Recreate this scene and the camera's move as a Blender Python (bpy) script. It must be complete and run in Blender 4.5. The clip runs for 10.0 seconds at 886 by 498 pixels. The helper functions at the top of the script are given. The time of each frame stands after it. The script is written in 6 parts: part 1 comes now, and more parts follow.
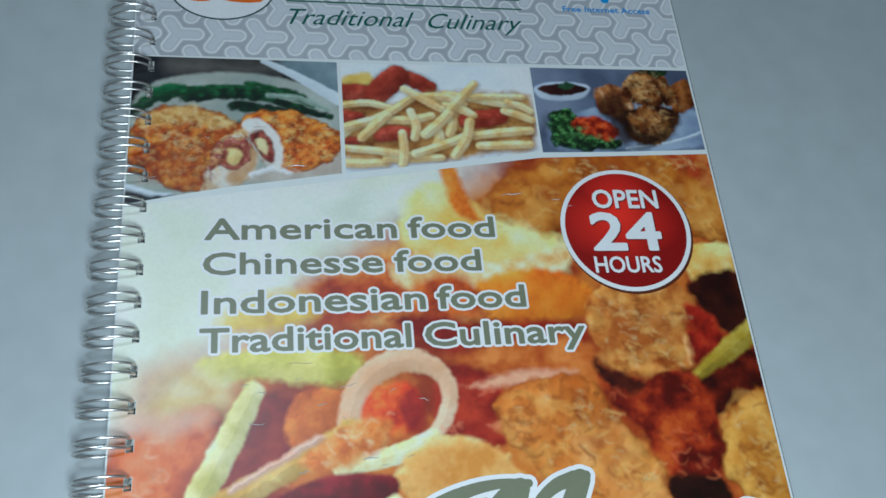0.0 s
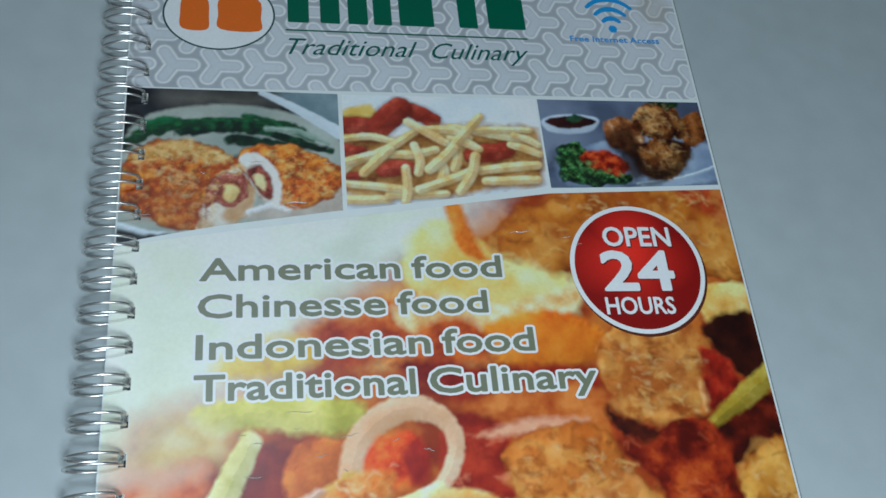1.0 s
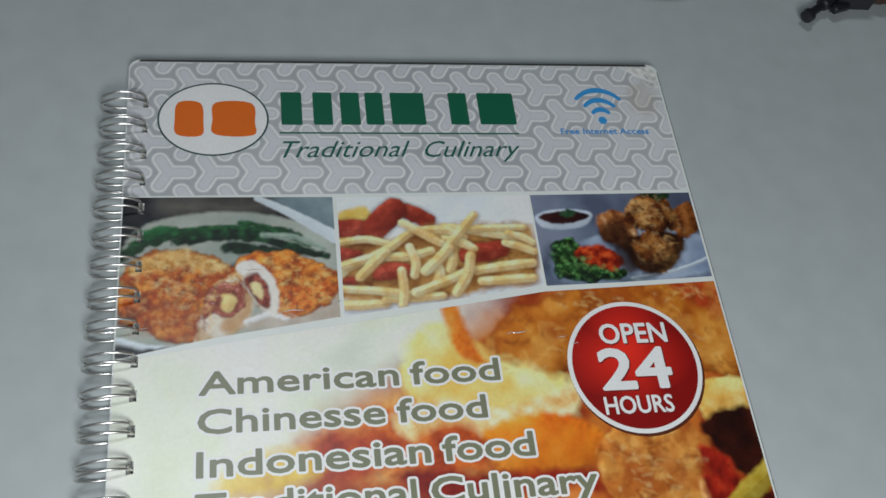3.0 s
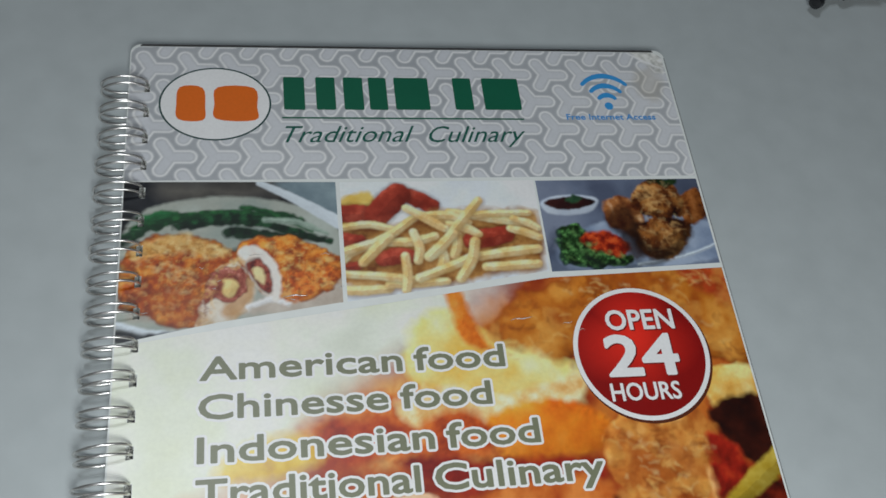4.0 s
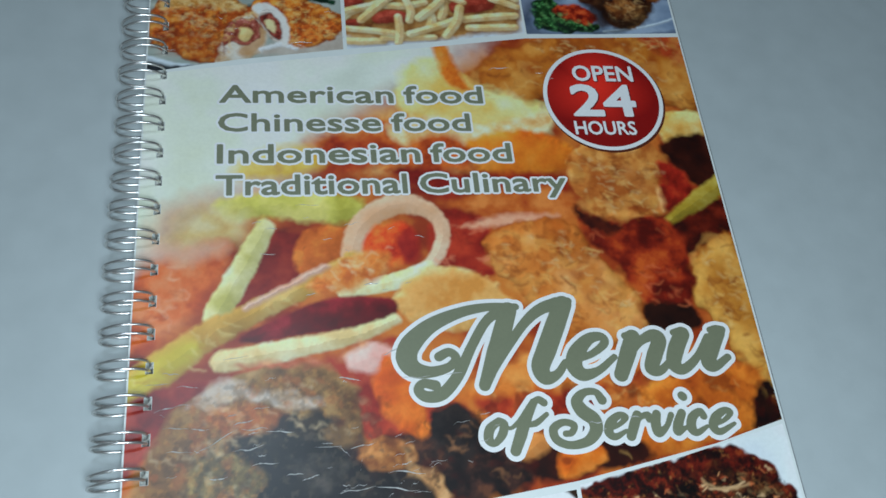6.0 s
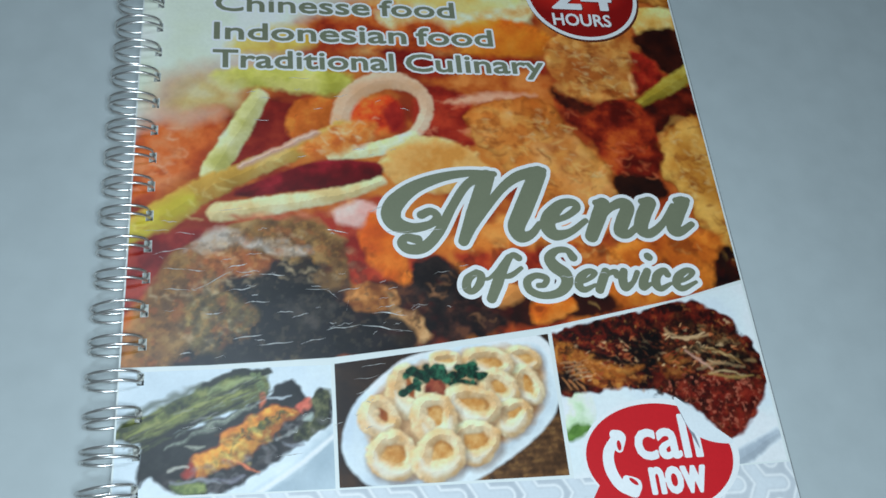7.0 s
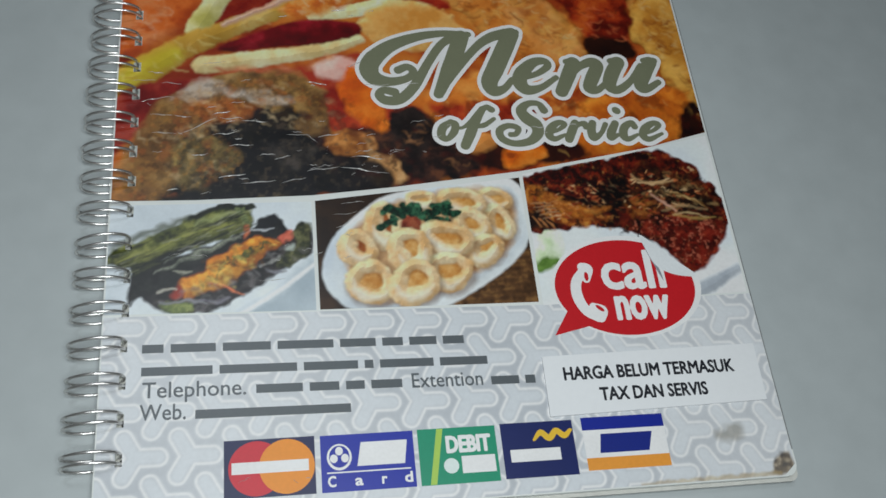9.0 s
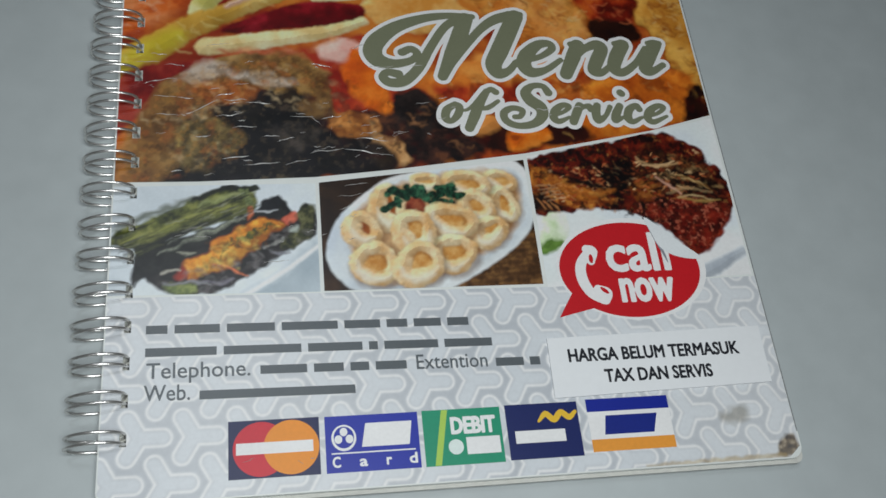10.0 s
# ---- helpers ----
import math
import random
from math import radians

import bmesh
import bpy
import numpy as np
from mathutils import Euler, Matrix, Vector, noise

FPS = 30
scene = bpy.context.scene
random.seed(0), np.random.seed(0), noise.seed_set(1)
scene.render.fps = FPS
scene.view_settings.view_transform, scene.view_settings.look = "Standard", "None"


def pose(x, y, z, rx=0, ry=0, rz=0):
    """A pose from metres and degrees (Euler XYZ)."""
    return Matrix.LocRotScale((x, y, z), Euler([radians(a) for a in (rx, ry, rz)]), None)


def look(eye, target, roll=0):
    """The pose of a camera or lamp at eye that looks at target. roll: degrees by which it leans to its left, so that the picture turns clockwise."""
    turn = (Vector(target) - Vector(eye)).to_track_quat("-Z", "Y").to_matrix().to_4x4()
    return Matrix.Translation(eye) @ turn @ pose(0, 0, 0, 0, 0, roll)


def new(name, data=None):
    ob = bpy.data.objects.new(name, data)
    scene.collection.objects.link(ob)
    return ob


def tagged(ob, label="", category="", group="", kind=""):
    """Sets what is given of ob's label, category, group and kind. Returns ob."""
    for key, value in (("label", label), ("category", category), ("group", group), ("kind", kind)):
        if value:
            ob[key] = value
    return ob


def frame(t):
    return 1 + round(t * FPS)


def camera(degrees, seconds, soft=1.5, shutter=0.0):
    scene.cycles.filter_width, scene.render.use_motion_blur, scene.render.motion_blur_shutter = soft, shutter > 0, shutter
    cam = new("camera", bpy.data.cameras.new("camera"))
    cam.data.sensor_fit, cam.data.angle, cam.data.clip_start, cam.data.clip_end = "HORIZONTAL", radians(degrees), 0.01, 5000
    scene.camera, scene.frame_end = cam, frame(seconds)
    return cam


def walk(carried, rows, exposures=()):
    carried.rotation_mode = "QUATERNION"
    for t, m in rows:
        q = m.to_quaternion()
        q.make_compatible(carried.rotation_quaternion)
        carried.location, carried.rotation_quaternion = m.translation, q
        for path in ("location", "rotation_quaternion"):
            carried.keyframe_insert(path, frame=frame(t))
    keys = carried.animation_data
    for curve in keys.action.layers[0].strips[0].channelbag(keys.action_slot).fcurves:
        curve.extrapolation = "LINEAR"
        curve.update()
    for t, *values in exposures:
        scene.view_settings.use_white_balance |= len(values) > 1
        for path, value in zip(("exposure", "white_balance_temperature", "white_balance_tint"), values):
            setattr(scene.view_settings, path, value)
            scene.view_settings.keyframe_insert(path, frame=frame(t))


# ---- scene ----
cam = camera(50.2, 10.0, 1.6)
PATH = [
    (0, (0.037, 0.08, 0.215), (0.383, 0.95, -1.553), 18.6),
    (0.5, (0.038, 0.087, 0.209), (0.381, 0.984, -1.545), 17.9),
    (1, (0.036, 0.09, 0.209), (0.395, 0.987, -1.543), 18.8),
    (1.5, (0.036, 0.107, 0.211), (0.401, 0.995, -1.543), 19.1),
    (2, (0.037, 0.112, 0.211), (0.408, 1.05, -1.516), 17.6),
    (2.5, (0.035, 0.107, 0.22), (0.412, 1.062, -1.497), 17.2),
    (4, (0.036, 0.103, 0.214), (0.399, 1.062, -1.504), 16.5),
    (4.5, (0.036, 0.09, 0.217), (0.388, 1.049, -1.502), 16.3),
    (5, (0.036, 0.068, 0.217), (0.358, 1.022, -1.511), 14.7),
    (5.5, (0.036, 0.048, 0.218), (0.369, 0.993, -1.513), 15.8),
    (6, (0.036, 0.029, 0.215), (0.367, 0.954, -1.527), 16.0),
    (6.2, (0.036, 0.02, 0.213), (0.35, 0.933, -1.539), 15.8),
    (7.5, (0.033, -0.021, 0.213), (0.413, 0.892, -1.526), 19.4),
    (8, (0.035, -0.034, 0.213), (0.406, 0.873, -1.531), 19.1),
    (8.5, (0.035, -0.043, 0.208), (0.386, 0.796, -1.573), 19.3),
    (9, (0.037, -0.044, 0.208), (0.398, 0.833, -1.552), 18.5),
    (9.5, (0.037, -0.044, 0.205), (0.391, 0.835, -1.556), 18.1),
    (10, (0.036, -0.046, 0.206), (0.397, 0.818, -1.561), 18.8),
]
# the camera's own brightness and white balance along the way
EXPOSURES = [(0, 0.4, 5450, 4), (1.1, 0.4, 5550, 4), (1.8, 0.44, 6150, 10), (2.5, 0.45, 6400, 12), (4.4, 0.42, 6400, 13), (5.1, 0.34, 5900, 7), (6.2, 0.2, 5550, 4), (8.0, -0.04, 5600, 5), (8.5, -0.23, 5950, 7), (9.0, -0.31, 6350, 11), (10, -0.34, 6400, 12)]
walk(cam, [(t, look(eye, target, roll)) for t, eye, target, roll in PATH], EXPOSURES)

# ---- light ----
world = bpy.data.worlds.new("world")
scene.world = world
world.use_nodes = True
world.node_tree.nodes["Background"].inputs[0].default_value = (0.75, 0.85, 1.0, 1)
world.node_tree.nodes["Background"].inputs[1].default_value = 0.05


def area_lamp(name, at, target, size, watts, colour):
    data = bpy.data.lights.new(name, "AREA")
    data.shape, data.size, data.energy, data.color = "DISK", size, watts, colour
    ob = new(name, data)
    ob.matrix_world = look(at, target)
    return ob


# added lamp without a fixture: fixed stand-in for light carried by the camera
area_lamp("added_near_light", (0.05, -0.05, 0.28), (0.07, 0.06, 0.0), 0.15, 0.80, (0.95, 1.0, 0.98))
area_lamp("ceiling_light", (-0.10, 0.58, 1.50), (0.05, 0.15, 0.0), 0.30, 2.8, (0.88, 0.96, 1.0))

# ---- materials ----
MM = 0.001
TOP = 4.0          # height of the cover's upper face over the table, mm
WIDE, LOW, HIGH = 156.5, -3.2, 288.0


def ink(code):
    """Base colour of a printed ink, from its hex code as seen on white paper."""
    rgb = [int(code[i:i + 2], 16) / 255 for i in (0, 2, 4)]
    rgb = [((c + 0.055) / 1.055) ** 2.4 if c > 0.04 else c / 12.92 for c in rgb]
    return np.clip(np.array(rgb) ** 1.05 * 1.10, 0.003, 0.84)


def surface(name, base, rough=0.5, metal=0.0, grain=60.0, vary=0.10, bump=0.0, bump_scale=200.0, coat=0.0, attribute="", gloss=0.5):
    """A node material: base colour or printed attribute, varied at two scales, with fine relief."""
    mat = bpy.data.materials.new(name)
    mat.use_nodes = True
    nodes, links = mat.node_tree.nodes, mat.node_tree.links
    bsdf = nodes["Principled BSDF"]
    where = nodes.new("ShaderNodeTexCoord")
    fine, broad = nodes.new("ShaderNodeTexNoise"), nodes.new("ShaderNodeTexNoise")
    fine.inputs["Scale"].default_value, broad.inputs["Scale"].default_value = grain * 8, grain
    fine.inputs["Detail"].default_value = broad.inputs["Detail"].default_value = 4
    for n in (fine, broad):
        links.new(where.outputs["Object"], n.inputs["Vector"])
    both = nodes.new("ShaderNodeMath")
    both.operation = "ADD"
    links.new(fine.outputs[0], both.inputs[0])
    links.new(broad.outputs[0], both.inputs[1])
    span = nodes.new("ShaderNodeMapRange")
    span.inputs["From Min"].default_value, span.inputs["From Max"].default_value = 0.6, 1.4
    span.inputs["To Min"].default_value, span.inputs["To Max"].default_value = 1 - vary, 1 + vary * 0.6
    links.new(both.outputs[0], span.inputs["Value"])
    mul = nodes.new("ShaderNodeVectorMath")
    mul.operation = "SCALE"
    if attribute:
        src = nodes.new("ShaderNodeAttribute")
        src.attribute_name = attribute
        links.new(src.outputs["Color"], mul.inputs[0])
    else:
        mul.inputs[0].default_value = tuple(base)
    links.new(span.outputs[0], mul.inputs["Scale"])
    links.new(mul.outputs[0], bsdf.inputs["Base Color"])
    bsdf.inputs["Roughness"].default_value, bsdf.inputs["Metallic"].default_value = rough, metal
    bsdf.inputs["Specular IOR Level"].default_value = gloss
    bsdf.inputs["Coat Weight"].default_value, bsdf.inputs["Coat Roughness"].default_value = coat, 0.15
    if bump:
        relief = nodes.new("ShaderNodeTexNoise")
        relief.inputs["Scale"].default_value, relief.inputs["Detail"].default_value = bump_scale, 3
        links.new(where.outputs["Object"], relief.inputs["Vector"])
        b = nodes.new("ShaderNodeBump")
        b.inputs["Strength"].default_value, b.inputs["Distance"].default_value = bump, 0.0004
        links.new(relief.outputs[0], b.inputs["Height"])
        links.new(b.outputs[0], bsdf.inputs["Normal"])
    return mat


M_TABLE = surface("table_laminate", (0.45, 0.492, 0.50), 0.55, grain=14, vary=0.08, bump=0.06, bump_scale=600)
M_WALL = surface("wall_paint", (0.42, 0.43, 0.43), 0.8, grain=3, vary=0.08)
M_FLOOR = surface("floor_tile", (0.45, 0.42, 0.38), 0.5, grain=3, vary=0.12)
M_BOARD = surface("laminated_board", (0.76, 0.79, 0.77), 0.32, grain=40, vary=0.05, bump=0.05, bump_scale=90)
M_PAGES = surface("page_paper", (0.62, 0.62, 0.58), 0.8, grain=90, vary=0.12)
M_BACK = surface("back_board", (0.028, 0.030, 0.033), 0.5, grain=60, vary=0.2)
M_PRINT = surface("printed_laminate", (1, 1, 1), 0.32, grain=120, vary=0.07, bump=0.05, bump_scale=90, attribute="print", gloss=0.5)
M_WIRE = surface("wire_metal", (0.74, 0.73, 0.71), 0.26, 0.85, grain=200, vary=0.12)
# wrinkled film; the pale base colour stands in for glints on its ridges
M_CREASE = surface("lifted_film_glint", (0.55, 0.54, 0.53), 0.16, grain=300, vary=0.1)
# near-black colour for the shade painted along the cover's top edge
M_EDGE = surface("edge_shade", (0.05, 0.05, 0.05), 0.6, grain=200, vary=0.5)
M_PAPER = surface("sticker_paper", (0.80, 0.82, 0.84), 0.6, grain=80, vary=0.03)
INKS = {}


def inked(code):
    if code not in INKS:
        INKS[code] = surface("ink", ink(code), 0.34, grain=150, vary=0.07)
    return INKS[code]


# ---- building helpers ----
def mesh_object(name, verts, faces, material, parent=None, smooth=False):
    me = bpy.data.meshes.new(name)
    me.from_pydata([tuple(float(c) * MM for c in v) for v in verts], [], faces)
    me.materials.append(material)
    if smooth:
        me.polygons.foreach_set("use_smooth", [True] * len(me.polygons))
    me.update()
    ob = new(name, me)
    ob.parent = parent
    return ob


def box(name, lo, hi, material, parent=None, bevel=0.0):
    bm = bmesh.new()
    bmesh.ops.create_cube(bm, size=1)
    for v in bm.verts:
        v.co = Vector([(lo[i] + hi[i]) / 2 + v.co[i] * (hi[i] - lo[i]) for i in range(3)]) * MM
    if bevel:
        bmesh.ops.bevel(bm, geom=bm.edges[:], offset=bevel * MM, segments=2, affect="EDGES")
    return linked(name, bm, material, parent)


def linked(name, bm, material, parent=None, smooth=False):
    me = bpy.data.meshes.new(name)
    bm.to_mesh(me)
    bm.free()
    me.materials.append(material)
    if smooth:
        me.polygons.foreach_set("use_smooth", [True] * len(me.polygons))
    ob = new(name, me)
    ob.parent = parent
    return ob


def rounded(pts, steps=6, closed=True):
    """A smooth line through the points."""
    p = np.array(pts, float)
    n = len(p)
    if not closed:
        p = np.vstack([2 * p[0] - p[1], p, 2 * p[-1] - p[-2]])
    out = []
    for i in range(n if closed else n - 1):
        a, b, c, d = [p[(i + k - 1) % n] for k in range(4)] if closed else p[i:i + 4]
        for s in np.arange(steps) / steps:
            out.append(0.5 * (2 * b + (c - a) * s + (2 * a - 5 * b + 4 * c - d) * s * s + (3 * b - 3 * c + d - a) * s ** 3))
    if not closed:
        out.append(p[-2])
    return np.array(out)


def flat(name, pts, lift, material, parent, label=""):
    """A flat printed patch with the outline pts, lift mm over the cover."""
    bm = bmesh.new()
    vs = [bm.verts.new((x * MM, y * MM, (TOP + lift) * MM)) for x, y in pts]
    f = bm.faces.new(vs)
    if f.normal.z < 0:
        f.normal_flip()
    bm.normal_update()
    if f.normal.z < 0:
        f.normal_flip()
    bmesh.ops.triangulate(bm, faces=[f])
    return tagged(linked(name, bm, material, parent), label)


def ring(cx, cy, rx, ry, n=48, a0=0.0, a1=360.0):
    return [(cx + rx * math.cos(radians(a0 + (a1 - a0) * i / n)), cy + ry * math.sin(radians(a0 + (a1 - a0) * i / n))) for i in range(n if a1 - a0 == 360 else n + 1)]


def segments_field(x, y, segs, widths=None):
    """Least distance to a list of segments, less the half width along each."""
    best = np.full(x.shape, 1e9)
    for i, (ax, ay, bx, by) in enumerate(segs):
        ex, ey = bx - ax, by - ay
        t = np.clip(((x - ax) * ex + (y - ay) * ey) / (ex * ex + ey * ey + 1e-12), 0, 1)
        d = np.hypot(x - ax - t * ex, y - ay - t * ey)
        if widths is not None:
            d = d - (widths[i][0] + t * (widths[i][1] - widths[i][0]))
        best = np.minimum(best, d)
    return best


def cut_patch(name, xs, ys, field, lift, material, parent, label=""):
    """A flat patch of print where the field is below zero, cut along its edge."""
    verts, faces = [], []
    inside = field < 0
    full = inside[:-1, :-1] & inside[1:, :-1] & inside[:-1, 1:] & inside[1:, 1:]
    part_ = (inside[:-1, :-1] | inside[1:, :-1] | inside[:-1, 1:] | inside[1:, 1:]) & ~full
    z = TOP + lift

    def face(pts):
        at = len(verts)
        verts.extend((px, py, z) for px, py in pts)
        faces.append(tuple(range(at, at + len(pts))))
    for j in range(full.shape[0]):
        row = np.concatenate([[0], full[j].astype(int), [0]])
        for a, b in zip(np.where(np.diff(row) == 1)[0], np.where(np.diff(row) == -1)[0]):
            face([(xs[a], ys[j]), (xs[b], ys[j]), (xs[b], ys[j + 1]), (xs[a], ys[j + 1])])
    for j, i in zip(*np.where(part_)):
        cell = [(xs[i], ys[j], field[j, i]), (xs[i + 1], ys[j], field[j, i + 1]), (xs[i + 1], ys[j + 1], field[j + 1, i + 1]), (xs[i], ys[j + 1], field[j + 1, i])]
        pts = []
        for (ax, ay, av), (bx, by, bv) in zip(cell, cell[1:] + cell[:1]):
            if av < 0:
                pts.append((ax, ay))
            if (av < 0) != (bv < 0):
                k = av / (av - bv)
                pts.append((ax + k * (bx - ax), ay + k * (by - ay)))
        if len(pts) > 2:
            face(pts)
    return tagged(mesh_object(name, verts, faces, material, parent), label)


def script(name, strokes, lift, grow, material, parent, label="", res=0.16):
    """Pen strokes of changing half width, united into one flat patch."""
    lines, halves = [], []
    for pts, widths in strokes:
        line = rounded(pts, 6, closed=False)
        w = np.interp(np.linspace(0, 1, len(line)), np.linspace(0, 1, len(widths)), widths) + grow
        lines.append(line)
        halves.append(w)
    lo = np.min([l.min(0) - w.max() for l, w in zip(lines, halves)], 0) - 0.4
    hi = np.max([l.max(0) + w.max() for l, w in zip(lines, halves)], 0) + 0.4
    xs, ys = np.arange(lo[0], hi[0], res), np.arange(lo[1], hi[1], res)
    field = np.full((len(ys), len(xs)), 9.0)
    for line, w in zip(lines, halves):
        i0, i1 = np.searchsorted(xs, [line[:, 0].min() - w.max() - 0.4, line[:, 0].max() + w.max() + 0.4])
        j0, j1 = np.searchsorted(ys, [line[:, 1].min() - w.max() - 0.4, line[:, 1].max() + w.max() + 0.4])
        x, y = np.meshgrid(xs[i0:i1], ys[j0:j1])
        segs = np.concatenate([line[:-1], line[1:]], 1)
        field[j0:j1, i0:i1] = np.minimum(field[j0:j1, i0:i1], segments_field(x, y, segs, np.stack([w[:-1], w[1:]], 1)))
    return cut_patch(name, xs, ys, field, lift, material, parent, label)


CAP = []


def font_mesh(words, shear):
    cu = bpy.data.curves.new("words", "FONT")
    cu.body, cu.shear, cu.resolution_u, cu.fill_mode = words, shear, 3, "FRONT"
    ob = new("words", cu)
    me = bpy.data.meshes.new_from_object(ob.evaluated_get(bpy.context.evaluated_depsgraph_get()))
    bpy.data.objects.remove(ob)
    return me


def letters(text, x0, x1, base, cap, lift, material, parent, weight=None, shear=0.0, label="", name="lettering", tilt=0.0, res=0.14):
    """Words in the built-in font between x0 and x1 with capitals of the height cap; weight: mm by which the strokes are fattened."""
    bpy.context.view_layer.update()
    if not CAP:
        CAP.append(max(v.co.y for v in font_mesh("H", 0.0).vertices))
    me = font_mesh(text, shear)
    lo, hi = min(v.co.x for v in me.vertices), max(v.co.x for v in me.vertices)
    sx, sy = (x1 - x0) / (hi - lo), cap / CAP[0]
    for v in me.vertices:
        x = x0 + (v.co.x - lo) * sx
        v.co = Vector((x, base + v.co.y * sy + (x - x0) * tilt, TOP + lift)) * (MM if weight is None else 1.0)
    if weight is None:
        me.materials.clear()
        me.materials.append(material)
        me.name = name
        ob = new(name, me)
        ob.parent = parent
        return tagged(ob, label)
    bm = bmesh.new()
    bm.from_mesh(me)
    bmesh.ops.remove_doubles(bm, verts=bm.verts[:], dist=0.002)
    segs = np.array([[*e.verts[0].co.xy, *e.verts[1].co.xy] for e in bm.edges if len(e.link_faces) == 1])
    bm.free()
    bpy.data.meshes.remove(me)
    pad = abs(weight) + 0.4
    xs = np.arange(min(segs[:, 0].min(), segs[:, 2].min()) - pad, max(segs[:, 0].max(), segs[:, 2].max()) + pad, res)
    ys = np.arange(min(segs[:, 1].min(), segs[:, 3].min()) - pad, max(segs[:, 1].max(), segs[:, 3].max()) + pad, res)
    x, y = np.meshgrid(xs, ys)
    odd = np.zeros(x.shape, bool)
    for ax, ay, bx, by in segs:
        if ay != by:
            odd ^= ((ay > y) != (by > y)) & (x < (bx - ax) * (y - ay) / (by - ay) + ax)
    field = segments_field(x, y, segs) * np.where(odd, -1, 1) - weight
    return cut_patch(name, xs, ys, field, lift, material, parent, label)


# ---- printed pictures ----
LATTICE = np.random.RandomState(5).rand(256, 256)


def cells(x, y):
    xi, yi = np.floor(x).astype(int), np.floor(y).astype(int)
    u, v = x - xi, y - yi
    u, v = u * u * (3 - 2 * u), v * v * (3 - 2 * v)
    a, b = LATTICE[xi % 256, yi % 256], LATTICE[(xi + 1) % 256, yi % 256]
    c, d = LATTICE[xi % 256, (yi + 1) % 256], LATTICE[(xi + 1) % 256, (yi + 1) % 256]
    return (a * (1 - u) + b * u) * (1 - v) + (c * (1 - u) + d * u) * v


def mottle(x, y, size, seed=0, octaves=4, keep=0.5, gain=1.9):
    out, amp, total = 0, 1.0, 0
    for k in range(octaves):
        out = out + amp * cells(x / size + 17.3 * seed + 5.1 * k, y / size + 9.7 * seed)
        total += amp
        size, amp = size * 0.48, amp * keep
    return np.clip((out / total - 0.5) * gain + 0.5, 0, 1)


def wobble(x, y, rough, seed):
    """Points shifted a little, for uneven outlines."""
    s = 1.2 + 1.6 * rough
    return x + rough * 1.5 * (mottle(x, y, s, seed + 40, 2) - 0.5), y + rough * 1.5 * (mottle(x, y, s, seed + 80, 2) - 0.5)


